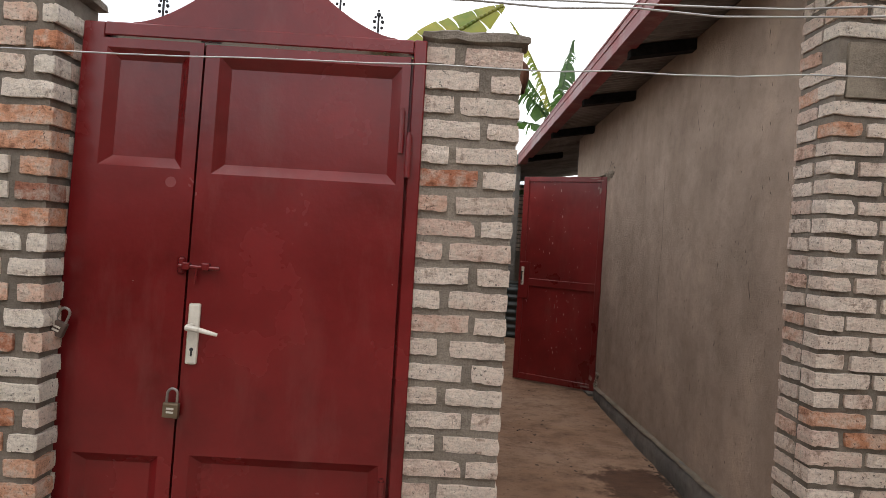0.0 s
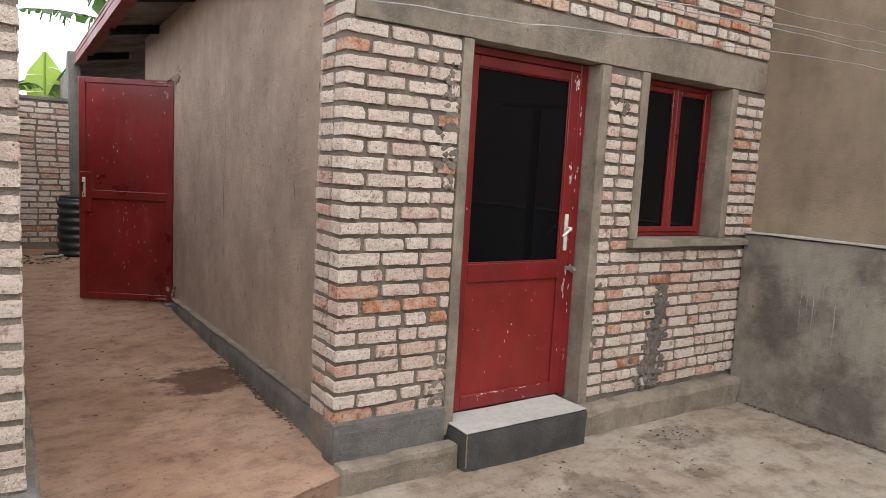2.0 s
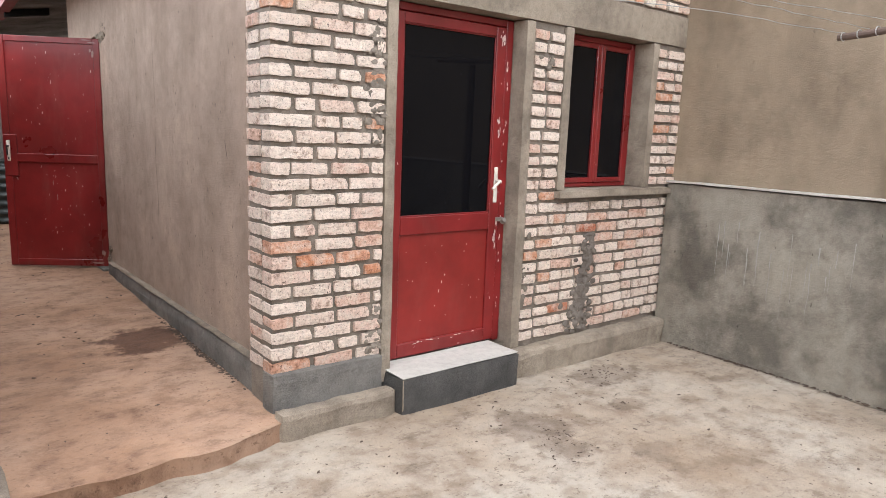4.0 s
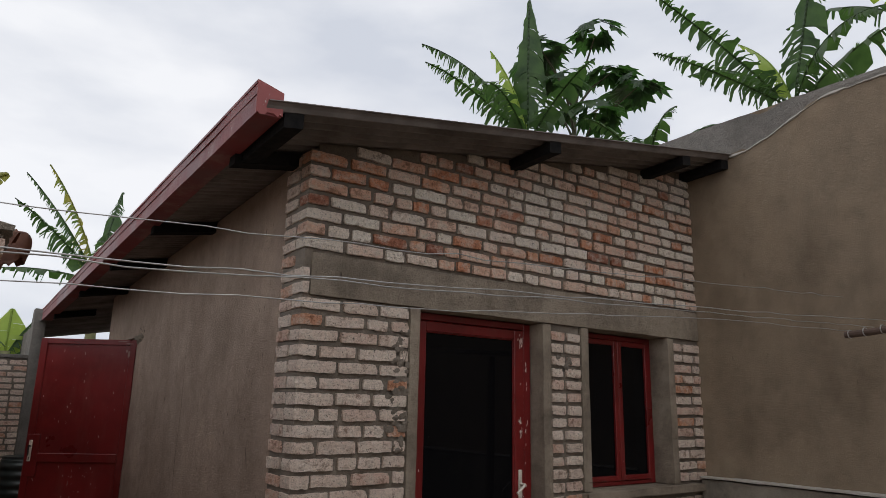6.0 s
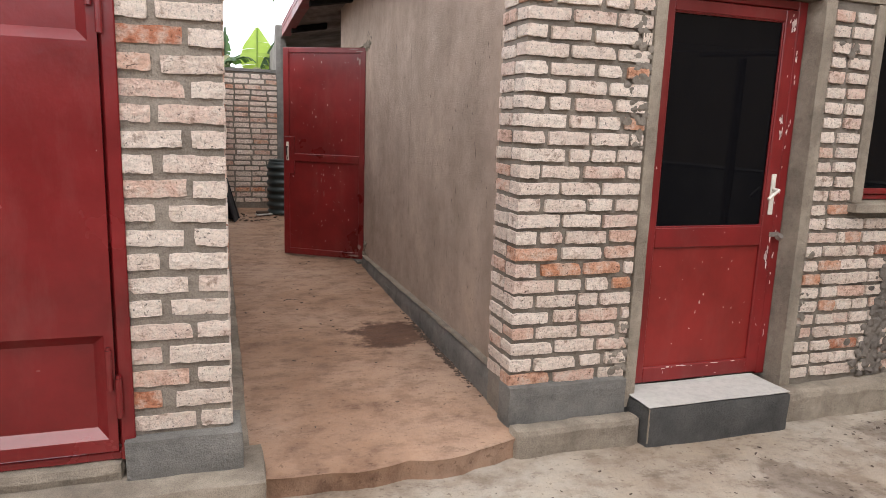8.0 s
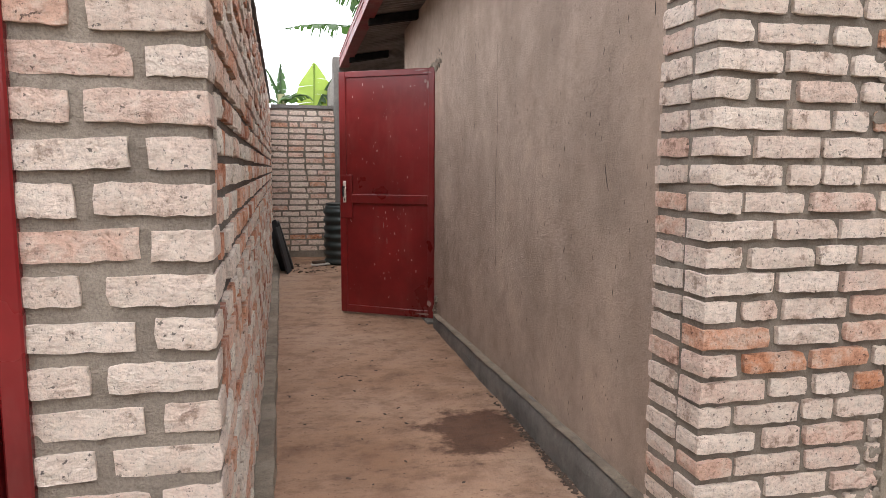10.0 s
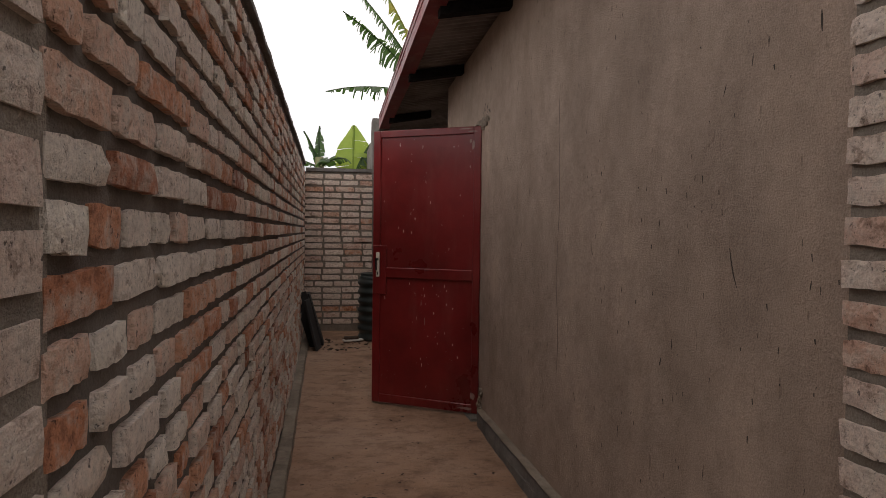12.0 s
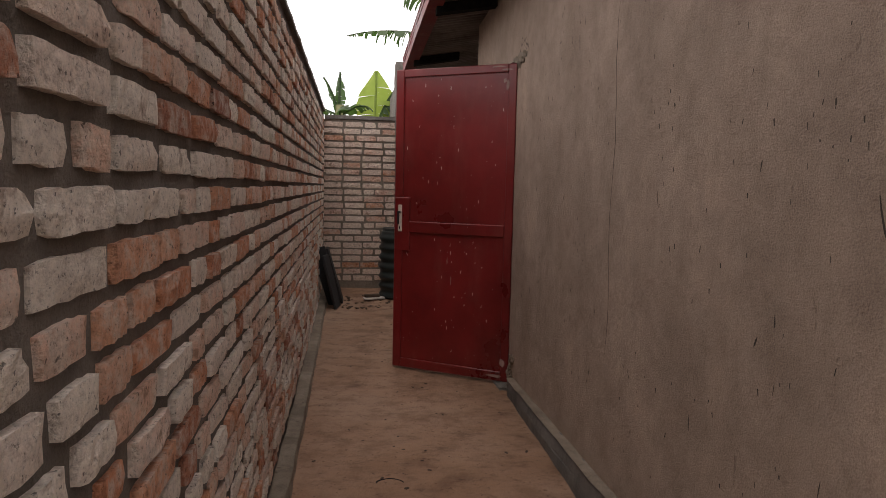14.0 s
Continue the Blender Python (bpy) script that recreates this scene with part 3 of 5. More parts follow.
def coping_ridge():
    """A ragged bead of squeezed mortar under the band."""
    bm = bmesh.new()
    rings = []
    for j in range(160):
        y = -1.0 + 3.88 * j / 159
        a = 0.009 * max(0.15, 0.6 + 1.3 * noise.noise(Vector((y * 7, 2, 0))))
        z = coping_low(y) + 0.006 * noise.noise(Vector((y * 23, 5, 0)))
        rings.append([bm.verts.new((YARD_WALL + dx, y, z + dz)) for dx, dz in ((0.003, a * 1.2), (-0.006 - a * 0.7, a), (-0.006 - a, -a * 0.6), (0.003, -a * 1.3))])
    for p, q in zip(rings, rings[1:]):
        for i in range(3):
            bm.faces.new((p[i], q[i], q[i + 1], p[i + 1]))
    return bm


coping = part("trim_wall_coping", coping_band(), M_COPING)
structure(coping, "grey cement coping band along the tall wall", "coping")
part("mortar_bead", coping_ridge(), M_STEP_TOP, coping, "ragged pale mortar bead")


# ---- roof: corrugated sheet on dark timbers, red box gutter along the eave ----
def eave_x(y):
    return 1.2 + 0.004 * (y - 2.6)


def sheet():
    bm = bmesh.new()
    xs = [1.24, 1.7, 2.6, 3.6, 4.79]
    n = 780
    lines = []
    for top in (0, 1):
        grid = []
        for j in range(n + 1):
            # runs on to y 12.25, the last stretch added to shade the recess
            y = 2.52 + (12.25 - 2.52) * j / n
            grid.append([bm.verts.new((x, y, roof_z(x, y) + 0.015 * max(-1, min(1, 2.4 * math.sin(y * 2 * math.pi / 0.076))) + 0.004 * top)) for x in xs])
        lines.append(grid)
        for j in range(n):
            for i in range(4):
                q = (grid[j][i], grid[j][i + 1], grid[j + 1][i + 1], grid[j + 1][i])
                bm.faces.new(q if top else tuple(reversed(q)))
    for i in range(4):
        bm.faces.new((lines[0][0][i], lines[0][0][i + 1], lines[1][0][i + 1], lines[1][0][i]))
    return bm


m, nt, b = material("weathered_iron_sheet", 0.6, 0.25)
vec = place_of(nt)
nt.links.new(ramp(nt, grain(nt, vec, 3, 6, 0.65), ((0.3, (0.10, 0.082, 0.072)), (0.6, (0.23, 0.205, 0.19)))), b.inputs["Base Color"])
M_IRON = m
m, nt, b = material("dark_creosoted_timber", 1.0)
b.inputs["Specular IOR Level"].default_value = 0.1
vec = place_of(nt, (6, 6, 6))
nt.links.new(ramp(nt, grain(nt, vec, 4, 5, 0.6), ((0.3, (0.008, 0.008, 0.009)), (0.7, (0.022, 0.020, 0.019)))), b.inputs["Base Color"])
M_TIMBER = m
roof = part("roof", sheet(), M_IRON)
structure(roof, "corrugated iron lean-to roof on dark timbers", "roof")


def along_y(bm, x0, x1, y0, y1, down0, down1):
    vs = [bm.verts.new((x, y, roof_z(x, y) - d)) for d in (down1, down0) for y in (y0, y1) for x in (x0, x1)]
    for q in ((0, 2, 3, 1), (4, 5, 7, 6), (0, 1, 5, 4), (2, 6, 7, 3), (0, 4, 6, 2), (1, 3, 7, 5)):
        bm.faces.new([vs[i] for i in q])
    return bm


for x, y0, y1 in ((1.325, 2.56, 3.1), (2.93, 2.56, 9.8), (4.22, 2.56, 9.8), (4.70, 2.56, 9.8)):
    part("purlin", along_y(bmesh.new(), x, x + 0.09, y0, y1, 0.018, 0.085), M_TIMBER, roof)
for y in (3.05, 4.55, 5.85, 7.3, 9.0):
    part("rafter", along_y(bmesh.new(), 1.29, 1.72, y, y + 0.08, 0.020, 0.09), M_TIMBER, roof)


def gutter():
    bm = bmesh.new()
    prof = ((0.0, 0.035), (0.11, 0.003), (0.11, -0.108), (0.0, -0.112))
    ys = [2.56 + (9.65 - 2.60) * j / 24 for j in range(25)]
    rings = []
    for y in ys:
        w = 0.006 * noise.noise(Vector((y * 2, 0, 4)))
        rings.append([bm.verts.new((eave_x(y) + dx + w, y, fascia_z(y) + dz + w)) for dx, dz in prof])
    for a, c in zip(rings, rings[1:]):
        for i in range(4):
            bm.faces.new((a[i], a[(i + 1) % 4], c[(i + 1) % 4], c[i]))
    bm.faces.new(list(reversed(rings[0])))
    bm.faces.new(rings[-1])
    bmesh.ops.recalc_face_normals(bm, faces=bm.faces)
    return bm


fascia = part("trim_fascia", gutter(), M_RED_DARK)
structure(fascia, "boxed eave board in faded dull red paint", "fascia")


def lip():
    bm = bmesh.new()
    for y0, y1 in ((2.558, 9.64),):
        for a, c in ((0.022, 0.036), (-0.03, -0.018)):
            vs = [bm.verts.new((eave_x(y) + dx, y, fascia_z(y) + dz)) for y in (y0, y1) for dx, dz in ((-0.005, a), (0.002, a), (0.002, c), (-0.005, c))]
            for q in ((0, 1, 2, 3), (7, 6, 5, 4), (0, 4, 5, 1), (1, 5, 6, 2), (2, 6, 7, 3), (3, 7, 4, 0)):
                bm.faces.new([vs[i] for i in q])
    return bm


part("lip", lip(), M_RED_DARK, fascia)


def fascia_end():
    """Folded sheet closing the fascia, its top falling towards the wall and its lower edge torn."""
    bm = bmesh.new()
    rim = ((1.196, 2.837), (1.314, 2.805), (1.314, 2.697), (1.300, 2.703), (1.292, 2.690), (1.272, 2.702), (1.245, 2.699), (1.236, 2.686), (1.214, 2.684), (1.205, 2.692), (1.196, 2.688))
    rows = [[bm.verts.new((x, y, z)) for x, z in rim] for y in (2.552, 2.558)]
    bm.faces.new(rows[0])
    bm.faces.new(list(reversed(rows[1])))
    for i in range(len(rim)):
        k = (i + 1) % len(rim)
        bm.faces.new((rows[0][k], rows[0][i], rows[1][i], rows[1][k]))
    return bm


part("end_cap", fascia_end(), M_RED_FADED, fascia, "paler red end cap with torn lower edge")

# ---- materials of the things ----
def plain(name, tone, rough=0.5, metal=0.0, vary=0.25, scale=8.0):
    m, nt, b = material(name, rough, metal)
    vec = place_of(nt)
    nt.links.new(ramp(nt, grain(nt, vec, scale, 5, 0.65), ((0.3, tuple(v * (1 - vary) for v in tone)), (0.7, tuple(min(1, v * (1 + vary)) for v in tone)))), b.inputs["Base Color"])
    relief(nt, b, grain(nt, vec, scale * 6, 3, 0.6), 0.15, 0.004)
    return m


M_HANDLE = plain("ivory_enamel", (0.62, 0.57, 0.49), 0.35)
M_STEEL = plain("dull_steel", (0.34, 0.31, 0.28), 0.4, 0.85)
M_BRASS = plain("tarnished_brass", (0.20, 0.15, 0.10), 0.42, 0.7)
M_BLACK = plain("black_hole", (0.01, 0.01, 0.01), 0.6)
M_WROUGHT = plain("dark_wrought_iron", (0.025, 0.025, 0.03), 0.55, 0.3)
M_WIRE = plain("galvanised_wire", (0.42, 0.41, 0.40), 0.4, 0.6)
M_STICK = plain("brown_bark", (0.10, 0.065, 0.05), 0.85, scale=20)
M_DRUM = plain("dark_green_plastic", (0.020, 0.028, 0.028), 0.45)
M_CHAR = plain("charred_board", (0.018, 0.017, 0.018), 0.7)
M_PALE = plain("dusty_white_rubber", (0.55, 0.52, 0.48), 0.8)
M_DRY = plain("dry_banana_leaf", (0.16, 0.06, 0.032), 0.6, scale=14)
M_LITTER = plain("dry_litter", (0.075, 0.05, 0.035), 0.9, scale=30)
M_STEM = plain("banana_stem", (0.20, 0.20, 0.09), 0.6)
M_TWIG = plain("green_brown_twig", (0.09, 0.085, 0.05), 0.8)


def leaf_material(name, low, high, through_light):
    m, nt, b = material(name, 0.42)
    vec = place_of(nt)
    tone = ramp(nt, grain(nt, vec, 3.5, 5, 0.6), ((0.3, low), (0.7, high)))
    nt.links.new(tone, b.inputs["Base Color"])
    t = nt.nodes.new("ShaderNodeBsdfTranslucent")
    nt.links.new(blend(nt, 1.0, tone, through_light, "MULTIPLY"), t.inputs["Color"])
    mix = nt.nodes.new("ShaderNodeMixShader")
    mix.inputs[0].default_value = 0.45
    nt.links.new(b.outputs[0], mix.inputs[1])
    nt.links.new(t.outputs[0], mix.inputs[2])
    nt.links.new(mix.outputs[0], nt.nodes["Material Output"].inputs["Surface"])
    return m


M_LEAF = leaf_material("banana_leaf", (0.030, 0.066, 0.024), (0.085, 0.15, 0.05), (1.35, 1.6, 0.95))
M_LEAF_LIGHT = leaf_material("young_banana_leaf", (0.25, 0.36, 0.06), (0.35, 0.46, 0.10), (1.4, 1.45, 0.8))
M_LEAF_YELLOW = leaf_material("yellowing_banana_leaf", (0.10, 0.20, 0.04), (0.42, 0.34, 0.07), (1.4, 1.5, 0.7))
M_LEAF_DARK = leaf_material("dark_broad_leaf", (0.018, 0.045, 0.018), (0.05, 0.10, 0.035), (1.4, 1.8, 0.9))
m, nt, b = material("dark_window_glass", 0.03)
b.inputs["Base Color"].default_value = (0.004, 0.004, 0.005, 1)
b.inputs["Transmission Weight"].default_value = 0.0
b.inputs["IOR"].default_value = 1.24
dust = ramp(nt, grain(nt, place_of(nt), 60, 2, 0.5), ((0.74, (0.03,) * 3), (0.77, (0.6,) * 3)))
nt.links.new(dust, b.inputs["Roughness"])
M_GLASS = m


def thing(name, label, category, group=""):
    return tagged(new(name), label, category, group)


def bars(*dims, bevel=0.004):
    return boxes(*dims, bevel=bevel)


# ---- the metal gate ----
def gate_lean(bm):
    for v in bm.verts:
        v.co.x += 0.04 * (v.co.z - 1.3) * min(1.0, max(0.0, (0.09 - v.co.x) / 1.1))
    return bm


def pressed_sheet(x0, x1, z0, z1, y, panels, slope=0.035, depth=0.03):
    """A leaf of sheet steel with panels pressed back between sloping sides; panels: x0, x1, z0, z1."""
    bm = bmesh.new()
    xs = sorted({x0, x1, *[p[0] for p in panels], *[p[1] for p in panels]})
    zs = sorted({z0, z1, *[p[2] for p in panels], *[p[3] for p in panels]})
    grid = {(x, z): bm.verts.new((x, y, z)) for x in xs for z in zs}
    for xa, xb in zip(xs, xs[1:]):
        for za, zb in zip(zs, zs[1:]):
            if not any(p[0] <= xa and xb <= p[1] and p[2] <= za and zb <= p[3] for p in panels):
                bm.faces.new((grid[xa, za], grid[xb, za], grid[xb, zb], grid[xa, zb]))
    for a, c, lo, hi in panels:
        px = [x for x in xs if a <= x <= c]
        pz = [z for z in zs if lo <= z <= hi]
        ring = [grid[x, lo] for x in px] + [grid[c, z] for z in pz[1:]] + [grid[x, hi] for x in reversed(px[:-1])] + [grid[a, z] for z in reversed(pz[1:-1])]
        inner = []
        for v in ring:
            inner.append(bm.verts.new((min(max(v.co.x, a + slope), c - slope), y + depth, min(max(v.co.z, lo + slope), hi - slope))))
        n = len(ring)
        for i in range(n):
            bm.faces.new((ring[i], ring[(i + 1) % n], inner[(i + 1) % n], inner[i]))
        bm.faces.new(inner)
    back_edge = [e for e in bm.edges if e.is_boundary]
    made = bmesh.ops.extrude_edge_only(bm, edges=back_edge)
    for v in made["geom"]:
        if isinstance(v, bmesh.types.BMVert):
            v.co.y += 0.035
    bmesh.ops.remove_doubles(bm, verts=bm.verts, dist=0.0005)
    return bm


def metal_gate():
    g = thing("metal_gate", "closed dark red sheet-metal gate with pressed panels between brick piers", "gate")
    y = GATE_Y - 0.02
    fr = part("frame", gate_lean(bars((-1.085, -1.012, y + 0.01, y + 0.07, 0.165, 2.05), (0.044, 0.088, y + 0.0, y + 0.07, 0.165, 2.05), (-1.012, 0.044, y + 0.005, y + 0.065, 2.005, 2.05), (-1.012, 0.044, y + 0.01, y + 0.06, 0.165, 0.195))), M_RED, g)
    part("stop", gate_lean(bars((-0.70, -0.63, y + 0.05, y + 0.06, 0.2, 2.0), (0.02, 0.06, y + 0.05, y + 0.06, 0.2, 2.0), (-1.03, -0.99, y + 0.05, y + 0.06, 0.2, 2.0), bevel=0.002)), M_RED, g)
    left = part("leaf", gate_lean(pressed_sheet(-1.012, -0.669, 0.205, 1.995, y, ((-0.995, -0.715, 0.25, 0.61), (-0.995, -0.715, 1.575, 1.965)))), M_RED, g)
    right = part("leaf", gate_lean(pressed_sheet(-0.660, 0.036, 0.205, 1.990, y - 0.004, ((-0.612, 0.008, 0.25, 0.62), (-0.612, 0.008, 1.565, 1.955)))), M_RED, g)
    # swept top
    bm = bmesh.new()
    n = 40
    tops = []
    for i in range(n + 1):
        u = i / n
        x = -0.92 + 0.90 * u
        h = 0.145 * (0.5 - 0.5 * math.cos(2 * math.pi * u)) ** 0.8 + 0.09 * math.exp(-((u - 0.5) / 0.2) ** 2)
        tops.append((x, 2.05 + h))
    lo = [[bm.verts.new((x, y + d, 2.05)) for x, _ in tops] for d in (0.015, 0.04)]
    hi = [[bm.verts.new((x, y + d, z + 0.004)) for x, z in tops] for d in (0.015, 0.04)]
    for i in range(n):
        bm.faces.new((lo[0][i], lo[0][i + 1], hi[0][i + 1], hi[0][i]))
        bm.faces.new((hi[0][i], hi[0][i + 1], hi[1][i + 1], hi[1][i]))
        bm.faces.new((hi[1][i], hi[1][i + 1], lo[1][i + 1], lo[1][i]))
    part("crest", gate_lean(bm), M_RED, g, "swept sheet crest with worn paint")
    # ornaments along the crest
    for i in (4, 9, 31, 37):
        x, z = tops[i]
        bm = bmesh.new()
        rod(bm, (x, y + 0.028, z - 0.01), (x, y + 0.028, z + 0.06), 0.004, 6)
        for k, (dx, dz, r) in enumerate(((0, 0.068, 0.009), (-0.014, 0.045, 0.007), (0.014, 0.045, 0.007), (-0.012, 0.025, 0.006), (0.012, 0.025, 0.006), (0, 0.082, 0.005), (-0.011, 0.06, 0.005), (0.011, 0.06, 0.005))):
            bmesh.ops.create_icosphere(bm, subdivisions=1, radius=r, matrix=Matrix.Translation((x + dx, y + 0.028, z + dz)))
        part("finial", gate_lean(bm), M_WROUGHT, g, "dark wrought-iron flower finial")
    # hinges
    for x, z in ((0.018, 1.74), (0.045, 1.66), (0.018, 0.50), (0.045, 0.40)):
        part("hinge", rod(rod(bmesh.new(), (x, y - 0.014, z - 0.07), (x, y - 0.014, z + 0.07), 0.011, 10), (x, y - 0.014, z + 0.07), (x, y - 0.014, z + 0.08), 0.007, 10), M_RED, g)
    # lever handle on a long ivory plate
    hx = -0.628
    plate = part("handle_plate", gate_lean(box(bmesh.new(), hx - 0.019, hx + 0.019, y - 0.014, y - 0.004, 0.928, 1.132, 0.008, 3)), M_HANDLE, g, "ivory lock plate")
    part("lever", gate_lean(rod(rod(rod(bmesh.new(), (hx - 0.005, y - 0.012, 1.055), (hx - 0.005, y - 0.05, 1.055), 0.011, 12), (hx - 0.012, y - 0.048, 1.056), (hx + 0.03, y - 0.05, 1.050), 0.010, 10), (hx + 0.03, y - 0.05, 1.050), (hx + 0.09, y - 0.046, 1.036), 0.009, 10, 0.006)), M_HANDLE, plate)
    part("keyhole", gate_lean(rod(boxes((hx - 0.003, hx + 0.003, y - 0.0152, y - 0.013, 0.955, 0.975)), (hx, y - 0.0155, 0.978), (hx, y - 0.013, 0.978), 0.0065, 12)), M_BLACK, plate)
    # sliding bolt
    bz = 1.255
    bolt = part("bolt", gate_lean(rod(bmesh.new(), (-0.69, y - 0.02, bz), (-0.555, y - 0.02, bz - 0.004), 0.0065, 10)), M_RED, g, "red-painted sliding bolt")
    for x in (-0.665, -0.60):
        part("staple", gate_lean(bars((x - 0.012, x + 0.012, y - 0.03, y, bz - 0.012, bz + 0.012), bevel=0.003)), M_RED, bolt)
    part("chain", gate_lean(rod(rod(bmesh.new(), (-0.628, y - 0.022, bz), (-0.632, y - 0.02, bz - 0.03), 0.004, 8), (-0.632, y - 0.02, bz - 0.03), (-0.634, y - 0.018, bz - 0.058), 0.005, 8)), M_RED, bolt)
    part("keeper", gate_lean(bars((-0.70, -0.672, y - 0.012, y, bz - 0.03, bz + 0.03), bevel=0.008)), M_RED, bolt)
    part("dent", gate_lean(rod(bmesh.new(), (-0.745, y - 0.001, 1.53), (-0.745, y + 0.002, 1.53), 0.018, 14)), M_RED_DARK, g, "dull repair spot")
    return g


metal_gate()


def padlock(x, y, z, lean, label, mat):
    p = thing("padlock", label, "padlock", "padlocks on the gate")
    p.matrix_basis = pose(x, y, z, 0, lean, 0)
    body = part("body", box(bmesh.new(), -0.026, 0.026, -0.011, 0.011, -0.05, 0.0, 0.005, 2), mat, p)
    for dz in (-0.018, -0.03):
        part("mark", boxes((-0.012, 0.012, -0.0125, -0.010, dz - 0.003, dz + 0.003)), M_HANDLE, body)
    bm = bmesh.new()
    pts = [(-0.017, 0.0)] + [(-0.017 * math.cos(a), 0.03 + 0.017 * math.sin(a)) for a in np.linspace(0, math.pi, 9)] + [(0.017, 0.0)]
    for a, c in zip(pts, pts[1:]):
        rod(bm, (a[0], 0, a[1]), (c[0], 0, c[1]), 0.0045, 8)
    part("shackle", bm, M_STEEL, p, "steel shackle")
    return p


padlock(-0.688, GATE_Y - 0.045, 0.80, 3, "small tarnished brass padlock hanging on the red gate", M_BRASS)
padlock(-1.062, GATE_Y - 0.05, 1.05, 22, "rusty padlock hanging at the edge of the gate frame", M_STICK)


# ---- the open side door ----
def side_door():
    d = thing("side_door", "open red metal door with flaked paint swung into the passage", "door")
    turn = math.degrees(math.atan2(7.085 - 6.63, 1.025 - 1.725))
    d.matrix_basis = pose(1.722, 6.635, 0.034, 0, 0, turn)
    # local x runs from the hinge to the free edge; the side seen in the passage is local +y
    w, h = 0.845, 2.0
    part("frame", bars((0, 0.055, -0.02, 0.02, 0, h), (w - 0.06, w, -0.02, 0.02, 0, h), (0.055, w - 0.06, -0.02, 0.02, h - 0.05, h), (0.055, w - 0.06, -0.02, 0.02, 0, 0.06)), M_RED_WORN, d)
    part("rail", bars((0.055, w - 0.06, -0.018, 0.022, 0.925, 1.0)), M_RED_WORN, d)
    part("panel", boxes((0.055, w - 0.06, -0.004, 0.006, 0.06, 0.925)), M_RED_WORN, d)
    part("panel", boxes((0.055, w - 0.06, -0.004, 0.006, 1.0, h - 0.05)), M_RED_WORN, d)
    lock = part("lock_box", bars((w - 0.115, w - 0.004, -0.022, 0.0235, 0.80, 1.16)), M_RED_WORN, d)
    part("handle_plate", box(bmesh.new(), w - 0.062, w - 0.034, 0.023, 0.032, 0.93, 1.11, 0.006, 2), M_HANDLE, lock, "ivory lock plate")
    part("lever", rod(rod(bmesh.new(), (w - 0.048, 0.03, 1.06), (w - 0.048, 0.06, 1.06), 0.008, 8), (w - 0.048, 0.058, 1.06), (w - 0.05, 0.056, 0.98), 0.007, 8), M_BLACK, lock, "dark lever")
    part("keyhole", boxes((w - 0.052, w - 0.044, 0.0315, 0.0335, 0.945, 0.965)), M_BLACK, lock)
    for z in (0.25, 1.75):
        part("hinge", rod(bmesh.new(), (-0.012, 0.01, z - 0.06), (-0.012, 0.01, z + 0.06), 0.011, 10), M_RED_WORN, d)
    return d


side_door()


# ---- house door and window ----
def house_door():
    d = thing("house_door", "closed red metal door with dark glass above and flaking paint", "door")
    y = FRONT + 0.10
    part("door_frame", bars((2.293, 2.335, y, y + 0.06, 0.08, 2.005), (3.122, 3.177, y, y + 0.06, 0.08, 2.005), (2.335, 3.122, y, y + 0.06, 1.965, 2.005)), M_RED_WORN, d)
    leaf = part("leaf", bars((2.34, 2.397, y - 0.008, y + 0.035, 0.095, 1.96), (3.042, 3.117, y - 0.008, y + 0.035, 0.095, 1.96), (2.397, 3.042, y - 0.008, y + 0.035, 1.905, 1.96), (2.397, 3.042, y - 0.008, y + 0.035, 0.79, 0.89), (2.397, 3.042, y - 0.008, y + 0.035, 0.095, 0.175)), M_RED_WORN, d)
    part("panel", boxes((2.397, 3.042, y + 0.006, y + 0.018, 0.175, 0.79)), M_RED_PANEL, leaf)
    part("pane", boxes((2.397, 3.042, y + 0.012, y + 0.016, 0.89, 1.905)), M_GLASS, leaf, "dark reflecting glass")
    part("bead", bars((2.397, 3.042, y - 0.002, y + 0.011, 0.89, 0.898), (2.397, 2.404, y, y + 0.011, 0.898, 1.905), (3.035, 3.042, y, y + 0.011, 0.898, 1.905), (2.404, 3.035, y, y + 0.011, 1.898, 1.905), bevel=0.002), M_RED_WORN, leaf)
    plate = part("handle_plate", box(bmesh.new(), 3.064, 3.092, y - 0.016, y - 0.008, 0.95, 1.16, 0.006, 2), M_HANDLE, leaf, "ivory lock plate")
    part("lever", rod(rod(bmesh.new(), (3.078, y - 0.014, 1.08), (3.078, y - 0.055, 1.08), 0.009, 10), (3.082, y - 0.053, 1.083), (3.022, y - 0.05, 1.035), 0.008, 10), M_HANDLE, plate)
    part("hasp", rod(bars((3.09, 3.15, y - 0.018, y - 0.008, 0.835, 0.86), bevel=0.003), (3.14, y - 0.02, 0.83), (3.14, y - 0.04, 0.845), 0.016, 12), M_STEEL, d, "dull steel hasp")
    return d


house_door()


